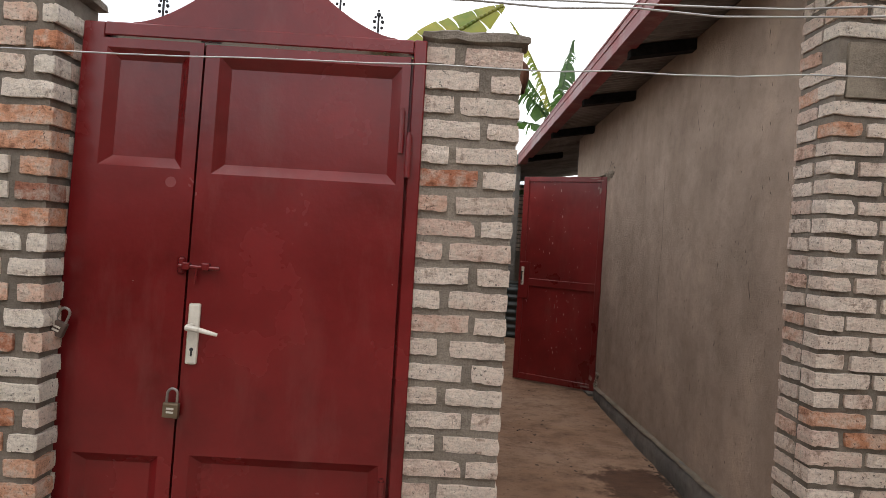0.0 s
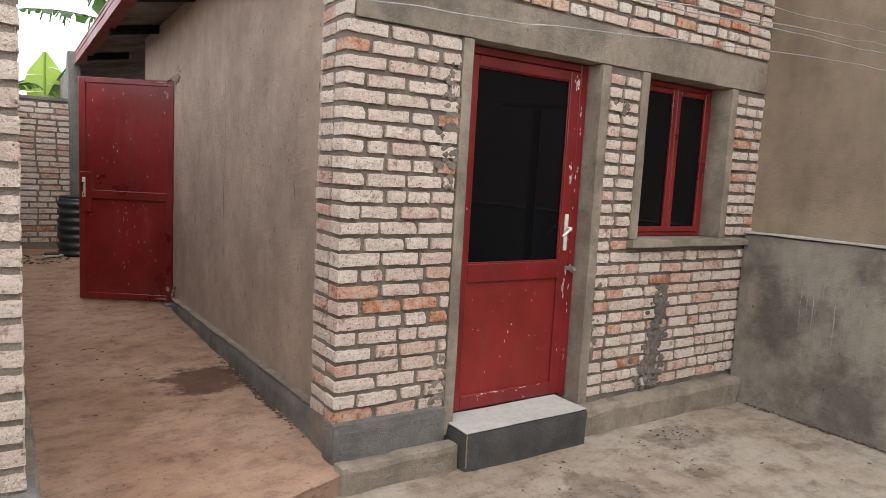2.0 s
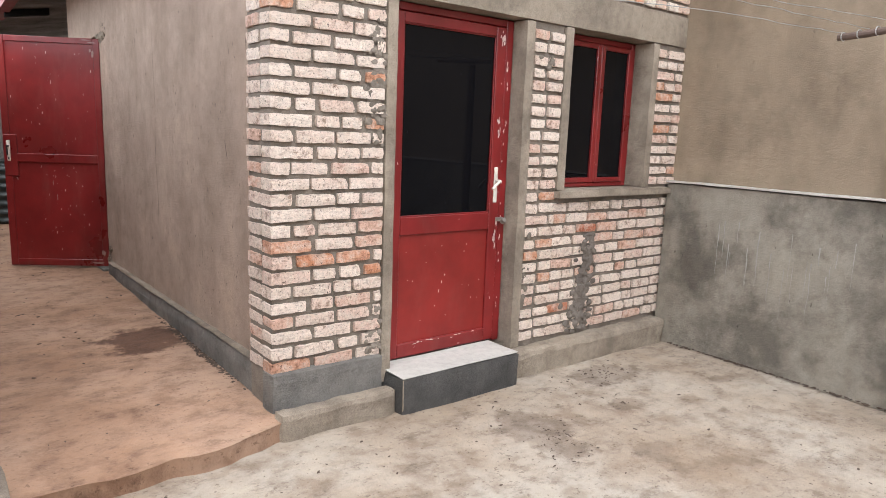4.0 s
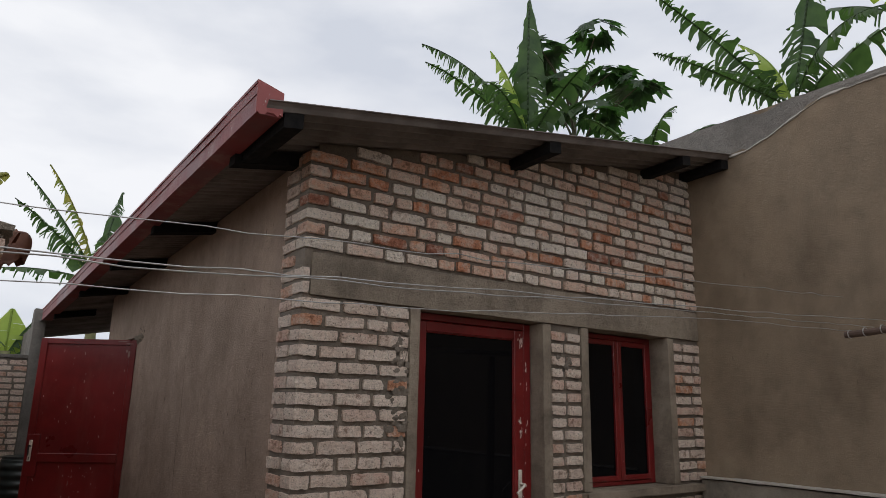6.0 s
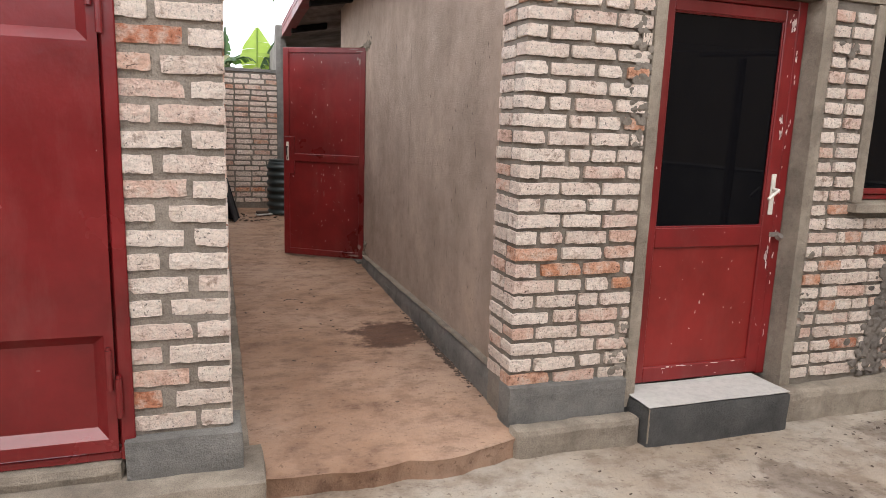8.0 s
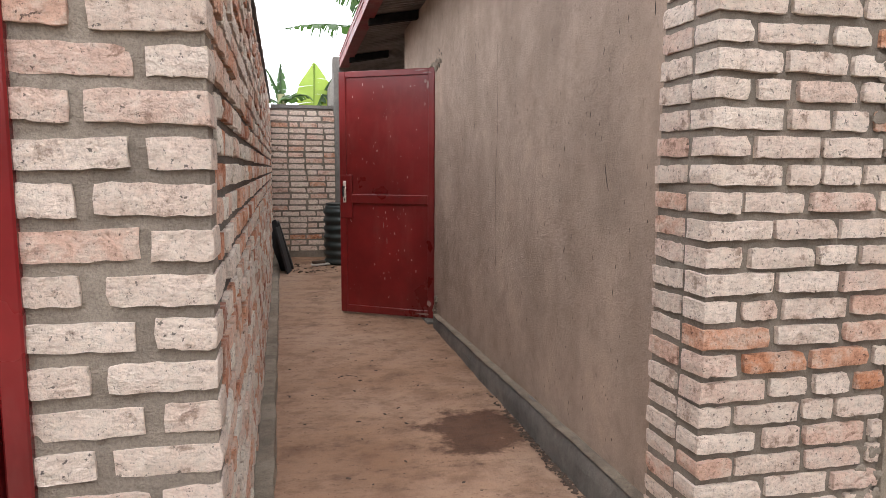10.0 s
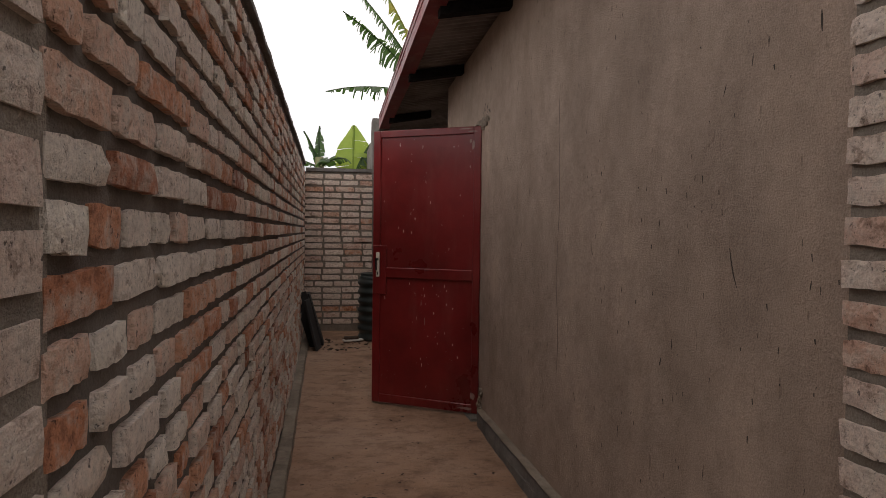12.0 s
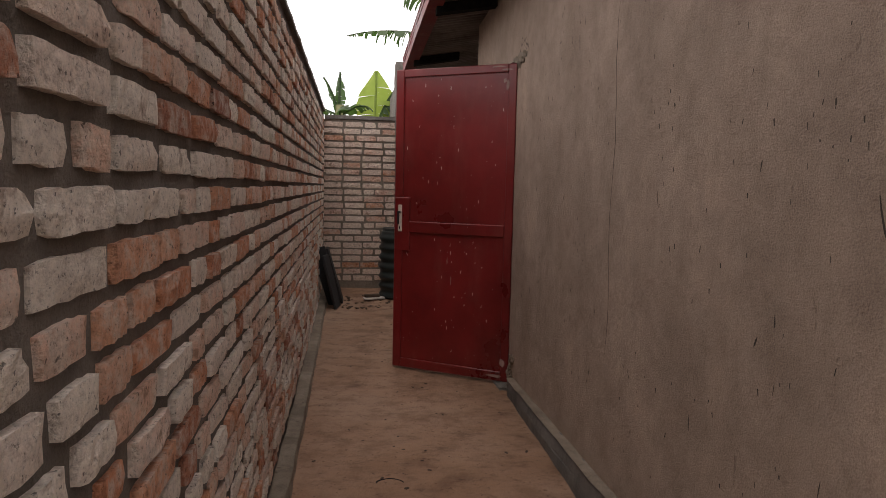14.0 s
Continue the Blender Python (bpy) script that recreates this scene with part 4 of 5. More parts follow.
def house_window():
    w = tagged(new("window_1"), "two-leaf window in a flaked red metal frame with dark glass", "window", kind="structure")
    y = FRONT + 0.145
    part("window_frame", bars((3.589, 3.626, y, y + 0.05, 1.022, 2.006), (4.364, 4.401, y, y + 0.05, 1.022, 2.006), (3.626, 4.364, y, y + 0.05, 1.97, 2.006), (3.626, 4.364, y, y + 0.05, 1.022, 1.05)), M_RED_WORN, w)
    for a, c in ((3.628, 4.029), (4.031, 4.362)):
        s = part("sash", bars((a, a + 0.04, y - 0.012, y + 0.025, 1.052, 1.968), (c - 0.04, c, y - 0.012, y + 0.025, 1.052, 1.968), (a + 0.04, c - 0.04, y - 0.012, y + 0.025, 1.935, 1.968), (a + 0.04, c - 0.04, y - 0.012, y + 0.025, 1.052, 1.085)), M_RED_WORN, w)
        part("pane", boxes((a + 0.04, c - 0.04, y + 0.004, y + 0.008, 1.085, 1.935)), M_GLASS, s)
    return w


house_window()

step = thing("doorstep", "dark cement doorstep with a smooth pale tread below the house door", "step")
part("riser", rough_slab(2.252, 3.095, FRONT - 0.18, FRONT + 0.08, -0.3, 0.083, 0.05, 0.006, 31, 9), M_RISER, step)
part("tread", rough_slab(2.256, 3.091, FRONT - 0.174, FRONT + 0.10, 0.082, 0.090, 0.05, 0.0025, 32), M_STEP_TOP, step, "smooth pale tread")

part("worn_edge", rough_slab(2.2495, 2.262, FRONT - 0.186, FRONT - 0.172, -0.09, 0.085, 0.02, 0.004, 33, 30), M_CEMENT, step, "pale worn corner")

# ---- lumps of spilt mortar on the brick face ----
def lumps(spots, seed, depth=-0.002, flat=0.42):
    rng = random.Random(seed)
    bm = bmesh.new()
    for x, z, r in spots:
        mm = Matrix.Translation((x, FRONT + depth, z)) @ Matrix.Diagonal((1.2, flat, 1.0, 1))
        made = bmesh.ops.create_icosphere(bm, subdivisions=2, radius=r, matrix=mm)
        for v in made["verts"]:
            v.co += 0.45 * r * noise.noise_vector(v.co * 34)
    return bm


rng = random.Random(77)
spots = []
for i in range(240):
    t = i / 239
    spots.append((3.80 + 0.08 * t + rng.gauss(0, 0.032 + 0.022 * (1 - t)), 0.06 + 0.66 * t, rng.uniform(0.008, 0.024)))
tagged(part("mortar_spill", lumps(spots, 1), M_MORTAR_LANE), "lumpy grey mortar run down the brick face below the window", "mortar", kind="structure")
spots = [(2.185 + rng.gauss(0, 0.028), rng.choice((0.25, 0.33, 0.42, 1.3, 1.42, 1.5, 1.56, 1.62, 1.7, 1.78, 1.85)) + rng.gauss(0, 0.04), rng.uniform(0.008, 0.022)) for _ in range(120)]
spots += [(3.28 + rng.gauss(0, 0.012), rng.uniform(0.3, 0.75), rng.uniform(0.012, 0.02)) for _ in range(16)] + [(3.36 + rng.gauss(0, 0.05), 1.78 + rng.gauss(0, 0.025), rng.uniform(0.012, 0.022)) for _ in range(12)]
tagged(part("mortar_smear", lumps(spots, 2, 0.003, 0.22), M_MORTAR), "rough grey mortar smeared beside the door jambs", "mortar", kind="structure")


# ---- clothes lines and their post ----
def line(pts, kinks, seed):
    rng = random.Random(seed)
    curve = bpy.data.curves.new("wire", "CURVE")
    curve.dimensions, curve.bevel_depth, curve.bevel_resolution = "3D", 0.0017, 2
    sp = curve.splines.new("POLY")
    out = []
    for a, c in zip(pts, pts[1:]):
        a, c = Vector(a), Vector(c)
        n = max(2, round((c - a).length / 0.13))
        out += [a.lerp(c, i / n) + Vector((0, rng.uniform(-kinks, kinks), rng.uniform(-kinks, kinks))) for i in range(n)]
    out.append(Vector(pts[-1]))
    sp.points.add(len(out) - 1)
    for q, p in zip(sp.points, out):
        q.co = (*p, 1)
    curve.materials.append(M_WIRE)
    return tagged(new("clothes_line", curve), "slack galvanised wire clothes line across the yard", "wire", "clothes lines")


line(((-4.2, 1.87, 1.64), (-0.82, 1.87, 1.755), (0.65, 1.87, 1.790), (1.10, 1.87, 1.812), (1.6, 1.87, 1.832), (3.17, 1.80, 1.938), (4.45, 1.71, 1.975)), 0.004, 1)
line(((-4.2, 1.42, 1.68), (0.57, 1.42, 1.781), (0.91, 1.42, 1.800), (1.30, 1.42, 1.823), (2.49, 1.42, 1.882), (4.45, 1.42, 2.00)), 0.004, 2)
line(((-4.2, 1.44, 1.69), (0.57, 1.43, 1.775), (1.3, 1.43, 1.813), (2.49, 1.42, 1.868), (4.45, 1.58, 1.985)), 0.004, 3)
line(((-4.2, 1.87, 1.80), (0.40, 1.87, 1.970), (0.60, 1.87, 1.974), (1.09, 1.87, 2.002), (3.18, 1.87, 2.128), (4.79, 1.87, 2.225)), 0.008, 4)


def line_post():
    p = thing("clothes_post", "crooked wooden T-post with wires tied round its bar", "post")
    bm = bmesh.new()
    pts = [Vector((4.45, 1.15, -0.2)), Vector((4.44, 1.16, 0.8)), Vector((4.46, 1.15, 1.97))]
    for a, c in zip(pts, pts[1:]):
        rod(bm, a, c, 0.04, 10, 0.036)
    part("pole", bm, M_STICK, p)
    bm = bmesh.new()
    bar = [Vector((4.45, 1.735, 1.952)), Vector((4.452, 1.58, 1.962)), Vector((4.446, 1.42, 1.981)), Vector((4.45, 1.15, 2.0)), Vector((4.45, 0.65, 2.04))]
    for a, c in zip(bar, bar[1:]):
        rod(bm, a, c, 0.019, 10, 0.020)
    bar_ob = part("bar", bm, M_STICK, p)
    for y in (1.70, 1.62, 1.53, 1.44):
        bm = bmesh.new()
        c = Vector((4.45, y, 1.952 + (1.735 - y) * 0.095))
        ring = [c + Vector((0.023 * math.cos(a), 0.012 * math.sin(a * 0.5), 0.023 * math.sin(a))) for a in np.linspace(0, 2 * math.pi, 13)]
        for a, e in zip(ring, ring[1:]):
            rod(bm, a, e, 0.003, 6)
        part("tie", bm, M_WIRE, bar_ob)
    return p


line_post()


# ---- end of the passage ----
def barrel():
    b = thing("barrel", "dark ribbed plastic barrel standing by the back wall", "barrel")
    b.matrix_basis = pose(1.27, 9.55, lane_z(9.55))
    bm = bmesh.new()
    prof, n = [], 28
    for i in range(49):
        z = 0.70 * i / 48
        r = 0.255 + 0.012 * math.sin(z * 2 * math.pi / 0.1) - (0.02 if i in (0, 48) else 0)
        prof.append((r, z))
    rings = [[bm.verts.new((r * math.cos(a), r * math.sin(a), z)) for a in (2 * math.pi * k / n for k in range(n))] for r, z in prof]
    for a, c in zip(rings, rings[1:]):
        for k in range(n):
            bm.faces.new((a[k], a[(k + 1) % n], c[(k + 1) % n], c[k]))
    bm.faces.new(rings[-1])
    bm.faces.new(list(reversed(rings[0])))
    part("body", bm, M_DRUM, b, smooth=True)
    bm = rod(bmesh.new(), (0, 0, 0.69), (0, 0, 0.725), 0.235, 28)
    part("lid", bm, M_DRUM, b)
    return b


barrel()


def board(x, y, w, h, tilt, turn, label):
    b = part("board", box(bmesh.new(), -w / 2, w / 2, -0.012, 0.012, 0, h, 0.004), M_CHAR)
    b.matrix_basis = pose(x, y, lane_z(y) + 0.005, 0, tilt, turn)
    return tagged(b, label, "board", "leaning boards")


board(0.57, 9.15, 0.14, 0.58, -18, 0, "blackened board leaning on the brick passage wall")
bpy.context.view_layer.update()
for x, y, w, h, tilt, turn in ((0.63, 9.3, 0.28, 0.56, -16, 90), (0.59, 9.0, 0.22, 0.52, -14, 80)):
    b = part("board", box(bmesh.new(), -0.012, 0.012, -w / 2, w / 2, 0, h, 0.004), M_CHAR)
    b.matrix_basis = pose(x, y, lane_z(y) + 0.002, 0, tilt, turn - 90)
    tagged(b, "blackened board leaning on the brick passage wall", "board", "leaning boards")


def old_shoe():
    s = thing("old_shoe", "dusty white worn shoe lying on the passage floor", "shoe")
    s.matrix_basis = pose(0.95, 9.35, lane_z(9.35) + 0.012, 0, 0, 15)
    bm = box(bmesh.new(), -0.11, 0.11, -0.035, 0.035, 0, 0.022, 0.010, 2)
    part("sole", bm, M_PALE, s)
    bm = box(bmesh.new(), -0.10, 0.06, -0.032, 0.032, 0.02, 0.055, 0.015, 2)
    part("upper", bm, M_LITTER, s)
    return s


old_shoe()


def litter():
    """Chips, dry leaves and grit lying about."""
    rng = random.Random(12)
    bm = bmesh.new()
    def chip(x, y, z, s):
        a = rng.uniform(0, 6.28)
        made = bmesh.ops.create_icosphere(bm, subdivisions=1, radius=s, matrix=Matrix.Translation((x, y, z)) @ Matrix.Rotation(a, 4, "Z") @ Matrix.Diagonal((1.5, 0.7, 0.35, 1)))
        for v in made["verts"]:
            v.co += s * 0.4 * noise.noise_vector(v.co * 60)
    for _ in range(130):
        y = rng.uniform(3.0, 9.6)
        chip(rng.uniform(0.52, 1.6), y, lane_z(y) + 0.004, rng.uniform(0.003, 0.010))
    for _ in range(70):
        chip(rng.uniform(0.6, 1.15), rng.uniform(8.8, 9.95), lane_z(9.4) + 0.006, rng.uniform(0.006, 0.02))
    for _ in range(300):
        y = rng.triangular(3.2, 4.9, 3.9)
        chip(side_x(y) - 0.045 + rng.gauss(0, 0.012), y, 0.005, rng.uniform(0.004, 0.011))
    for _ in range(90):
        x, y = rng.uniform(0.6, 4.6), rng.uniform(0.6, 2.6)
        chip(x, y, yard_z(x, y) + 0.005, rng.uniform(0.003, 0.010))
    for cx, cy, sx, sy, n in ((2.72, 2.18, 0.12, 0.18, 90), (3.72, 2.58, 0.20, 0.07, 80), (3.45, 2.2, 0.06, 0.03, 14)):
        for _ in range(n):
            x, y = rng.gauss(cx, sx), min(2.74, rng.gauss(cy, sy))
            chip(x, y, yard_z(x, y) + 0.004, rng.uniform(0.002, 0.008))
    for _ in range(220):
        y = rng.uniform(0.8, 2.75)
        chip(4.685 + rng.gauss(0, 0.010), y, yard_z(4.6, y) + 0.008, rng.uniform(0.004, 0.013))
    return bm


tagged(part("litter", litter(), M_LITTER), "dry chips and grit scattered on the ground", "litter", kind="stuff")


# ---- plants beyond the walls ----
def banana_leaf(length, width, rise, droop, torn, seed, mat, parent, m, name="leaf"):
    """A leaf along local x that arches and hangs; torn: how far the blade is split into strips."""
    rng = random.Random(seed)
    bm = bmesh.new()
    n = 90
    mid = []
    for i in range(n + 1):
        u = i / n
        ang = rise - droop * u ** 1.4
        if i == 0:
            p = Vector((0, 0, 0))
        else:
            p = mid[-1][0] + Vector((math.cos(ang), 0, math.sin(ang))) * (length / n)
        mid.append((p, Vector((-math.sin(ang), 0, math.cos(ang)))))
    def half(u):
        return width * 0.5 * max(0.02, math.sin(math.pi * min(1, (u * 0.93 + 0.03)) ** 0.75)) if u > 0.12 else 0.0
    for side in (-1, 1):
        i = 11
        while i < n:
            run = rng.choice((1, 1, 1, 2, 2, 3, 4)) if rng.random() < torn else rng.choice((7, 13))
            j = min(n, i + run)
            sag = rng.uniform(0.15, 1.05) * torn + 0.05
            cut = rng.uniform(0.6, 1.0) if rng.random() < torn else 1.0
            lean = rng.uniform(0.05, 0.5)
            rows = []
            for k in range(i, j + 1):
                u = k / n
                p, up = mid[k]
                w = half(u) * cut
                tight = 1 - (0.22 * torn if k in (i, j) else 0)
                c = (i + j) / 2 / n
                out = []
                for q, f in enumerate((0.0, 0.5, 1.0)):
                    kk = u + (c - u) * (f * 0.6 * torn)
                    px = p + (mid[min(n, k)][0] - p)
                    along = Vector((1, 0, 0)) * (lean * w * f + (kk - u) * length)
                    drop = Vector((0, 0, -1)) * (sag * w * f * f * 1.3)
                    out.append(bm.verts.new(px + along + Vector((0, side * w * f * (0.95 - 0.25 * sag), 0)) + up * (0.12 * w * f * (1 - f)) + drop))
                rows.append(out)
            for a, c2 in zip(rows, rows[1:]):
                for q in range(2):
                    bm.faces.new((a[q], a[q + 1], c2[q + 1], c2[q]))
            i = j
    for (a, _), (c2, _) in zip(mid[:-1:3], mid[3::3]):
        rod(bm, a, c2, 0.012 * (1 - a.x / (length * 1.3)) + 0.004, 5)
    ob = part(name, bm, mat, parent, smooth=True)
    ob.matrix_basis = m
    return ob


def banana_plant(x, y, base, crown, leaves, label, group="banana plants"):
    """leaves: heading, rise, droop, length, width, torn, material."""
    p = thing("banana_plant", label, "plant", group)
    p.matrix_basis = pose(x, y, base)
    h = crown - base
    bm = bmesh.new()
    rod(bm, (0, 0, 0), (0.02, 0, h * 0.5), 0.13, 12, 0.11)
    rod(bm, (0.02, 0, h * 0.5), (0, 0, h + 0.15), 0.11, 12, 0.06)
    part("trunk", bm, M_STEM, p, smooth=True)
    spin = random.Random(int(x * 100 + y))
    for k, (head, rise, droop, length, width, torn, mat, *roll) in enumerate(leaves):
        banana_leaf(length, width, radians(rise), radians(droop), torn, int(abs(x * 31 + y * 17) * 10) + k, mat, p, Matrix.Translation((0, 0, h)) @ Matrix.Rotation(radians(head), 4, "Z") @ Matrix.Rotation(radians(rise), 4, "Y").inverted() @ Matrix.Rotation(radians(roll[0] if roll else spin.uniform(-45, 45)), 4, "X") @ Matrix.Rotation(radians(rise), 4, "Y"))
    return p


L, LL, LY = M_LEAF, M_LEAF_LIGHT, M_LEAF_YELLOW
banana_plant(6.6, 6.6, -0.3, 5.2, ((150, 62, 45, 2.2, 0.55, 1.0, L), (165, 40, 55, 2.0, 0.5, 1.0, L), (120, 80, 25, 1.7, 0.6, 0.5, LL), (40, 86, 12, 2.6, 0.62, 0.55, L), (80, 70, 60, 1.8, 0.5, 0.8, L), (200, 45, 80, 1.6, 0.5, 0.8, L), (-30, 55, 70, 1.9, 0.5, 0.7, L), (280, 50, 70, 1.7, 0.5, 0.7, L)), "green banana plant with torn leaves behind the roof")
banana_plant(8.62, 3.8, -0.3, 5.3, ((135, 50, 35, 2.5, 0.6, 1.0, L, 50), (150, 25, 45, 2.2, 0.55, 1.0, L, 40), (-45, 80, 20, 2.6, 0.65, 0.8, L, 60), (100, 60, 60, 1.8, 0.5, 0.6, L), (-20, 50, 70, 2.0, 0.55, 0.6, L), (230, 50, 80, 1.8, 0.5, 0.8, L), (-80, 45, 60, 2.3, 0.6, 0.6, L), (60, 75, 40, 1.5, 0.5, 0.3, LL)), "tall banana plant with broad torn leaves behind the yard wall")
banana_plant(7.5, 5.2, -0.3, 4.55, ((150, 55, 70, 1.3, 0.42, 0.8, L), (115, 62, 60, 1.2, 0.4, 0.7, L), (-50, 58, 75, 1.3, 0.42, 0.6, L), (-20, 40, 60, 1.2, 0.4, 0.5, L), (60, 70, 50, 1.1, 0.4, 0.4, L), (220, 60, 80, 1.2, 0.4, 0.7, L)), "low banana plant with drooping leaves behind the roof edge")
banana_plant(9.6, 2.6, -0.3, 6.3, ((150, 60, 60, 1.8, 0.6, 0.3, LL), (190, 40, 70, 1.9, 0.55, 0.6, L), (100, 50, 70, 1.8, 0.5, 0.7, L), (20, 60, 60, 1.8, 0.5, 0.5, L)), "banana plant with a bright young leaf beyond the yard wall")
banana_plant(2.3, 13.0, -0.2, 3.5, ((165, 72, 20, 2.3, 0.5, 0.9, LY), (175, 60, 15, 2.2, 0.45, 1.0, L), (185, 48, 30, 1.9, 0.5, 0.85, L), (180, 12, 30, 1.7, 0.45, 0.8, L), (60, 80, 25, 2.0, 0.5, 0.8, L), (20, 65, 60, 1.8, 0.5, 0.8, L), (-40, 50, 60, 1.8, 0.5, 0.8, L), (270, 40, 60, 1.6, 0.5, 0.6, L)), "banana plant with ragged leaves behind the house eave")
banana_plant(4.6, 13.4, -0.2, 4.4, ((160, 70, 40, 1.8, 0.5, 0.8, L), (100, 60, 60, 1.7, 0.5, 0.7, L), (30, 60, 60, 1.7, 0.5, 0.7, L), (250, 60, 70, 1.6, 0.5, 0.6, L)), "banana plant with split leaves above the far roof edge")
banana_plant(0.55, 11.5, -0.2, 2.15, ((100, 78, 10, 0.62, 0.17, 0.1, L), (170, 75, 20, 0.55, 0.16, 0.1, L), (30, 45, 70, 0.7, 0.2, 0.3, L), (200, 25, 60, 0.8, 0.25, 0.3, L), (-40, 30, 70, 0.7, 0.22, 0.3, L), (270, 25, 60, 0.6, 0.22, 0.2, L)), "young banana plant behind the back wall")
banana_plant(1.0, 11.3, -0.2, 1.98, ((80, 86, 6, 0.76, 0.56, 0.0, LL, 0), (-10, 40, 70, 0.8, 0.25, 0.4, L), (190, 30, 60, 0.7, 0.25, 0.3, L), (40, 60, 60, 0.9, 0.22, 0.8, L), (20, 70, 40, 1.1, 0.25, 0.9, L)), "young banana plant with a bright upright leaf behind the back wall")
banana_plant(-0.16, 3.67, -0.2, 2.10, ((2, 42, 20, 0.77, 0.30, 0.05, LY, 70), (180, 10, 70, 0.6, 0.2, 0.3, L)), "banana plant with a yellow-edged leaf behind the gate")


def broadleaf_tree():
    """A slender tree with large lobed leaves in whorls."""
    t = thing("broadleaf_tree", "slender tree with large dark lobed leaves behind the roof", "tree")
    t.matrix_basis = pose(8.0, 7.0, 0.75)
    rng = random.Random(21)
    bm = bmesh.new()
    rod(bm, (0, 0, 0), (0.05, 0, 3.5), 0.09, 9, 0.06)
    rod(bm, (0.05, 0, 3.5), (0, 0, 5.6), 0.06, 8, 0.035)
    tips = []
    for k in range(19):
        a, z0 = k * 2.4, 3.4 + 0.14 * k
        z0 = min(z0, 5.6)
        r = rng.uniform(0.5, 1.1)
        tip = Vector((r * math.cos(a), r * math.sin(a), z0 + rng.uniform(0.5, 1.1)))
        start = Vector((0.02, 0, min(z0, 5.5)))
        rod(bm, start, start.lerp(tip, 0.5) + Vector((0, 0, 0.08)), 0.025, 6, 0.018)
        rod(bm, start.lerp(tip, 0.5) + Vector((0, 0, 0.08)), tip, 0.018, 6, 0.01)
        tips.append(tip)
    part("trunk", bm, M_TWIG, t)
    bm = bmesh.new()
    for tip in tips:
        for q in range(11):
            a = q * 2.39 + rng.uniform(-0.3, 0.3)
            stalk = Vector((math.cos(a), math.sin(a), rng.uniform(-0.3, 0.6))) * rng.uniform(0.12, 0.3)
            c = tip + stalk
            size = rng.uniform(0.19, 0.33)
            turn = Matrix.Translation(c) @ Matrix.Rotation(a, 4, "Z") @ Matrix.Rotation(radians(rng.uniform(10, 65)), 4, "Y")
            # palmate leaf: seven pointed lobes round the stalk
            hub = bm.verts.new(turn @ Vector((0, 0, 0)))
            rim = []
            for s in range(15):
                ang = radians(-150 + 300 * s / 14)
                rr = size * (1.0 - 0.25 * abs(ang) / 2.6) if s % 2 else size * 0.52
                rim.append(bm.verts.new(turn @ Vector((rr * math.cos(ang) + size * 0.2, rr * math.sin(ang), -0.25 * rr * rr / size + 0.01 * (s % 2)))))
            for u, v in zip(rim, rim[1:]):
                bm.faces.new((hub, u, v))
    part("crown", bm, M_LEAF_DARK, t, "crown of large lobed dark leaves")
    return t


broadleaf_tree()


# ---- dead leaf curled over the passage wall ----
def dead_leaf():
    """A dry sheath hanging like a hood over the coping, slit on one side and torn along its hem."""
    bm = bmesh.new()
    n, k = 12, 26
    grid = []
    for i in range(n + 1):
        u = i / n
        row = []
        for j in range(k + 1):
            a = radians(-195 + 345 * j / k)
            r = 0.088 * math.sin(radians(8 + 88 * u)) * (1 + 0.06 * math.sin(5 * a))
            hem = 0.07 * noise.noise(Vector((j * 1.7, 3, 1))) if i == n else 0
            row.append(bm.verts.new((0.485 + 0.05 * math.cos(1.6 * u) + r * math.cos(a) * 0.95 - 0.02, 3.72 + r * 0.8 * math.sin(a), 2.285 - 0.15 * (1 - math.cos(radians(100 * u))) * (1 - 0.18 * math.cos(a)) + hem)))
        grid.append(row)
    for i in range(n):
        for j in range(k):
            if not (3 <= i <= 6 and j == 7):
                bm.faces.new((grid[i][j], grid[i][j + 1], grid[i + 1][j + 1], grid[i + 1][j]))
    bmesh.ops.solidify(bm, geom=bm.faces[:], thickness=0.004)
    d = thing("dead_leaf", "curled brown dead banana leaf caught on the passage wall", "leaf")
    part("blade", bm, M_DRY, d, smooth=True)
    part("stalk", rod(rod(bmesh.new(), (0.30, 3.72, 2.083), (0.35, 3.72, 2.20), 0.016, 8), (0.35, 3.72, 2.20), (0.50, 3.72, 2.285), 0.018, 8, 0.012), M_DRY, d)
    return d


dead_leaf()


# ---- gouges and a long crack in the side wall ----
def gouge(points, width, seed):
    rng = random.Random(seed)
    bm = bmesh.new()
    edge = []
    for i, (y, z) in enumerate(points):
        w = width * (0.3 if i in (0, len(points) - 1) else rng.uniform(0.6, 1.2))
        x = side_x(y) + 0.0192
        edge.append((bm.verts.new((x, y - w, z)), bm.verts.new((x, y + w, z))))
    for a, c in zip(edge, edge[1:]):
        bm.faces.new((a[0], c[0], c[1], a[1]))
    return bm


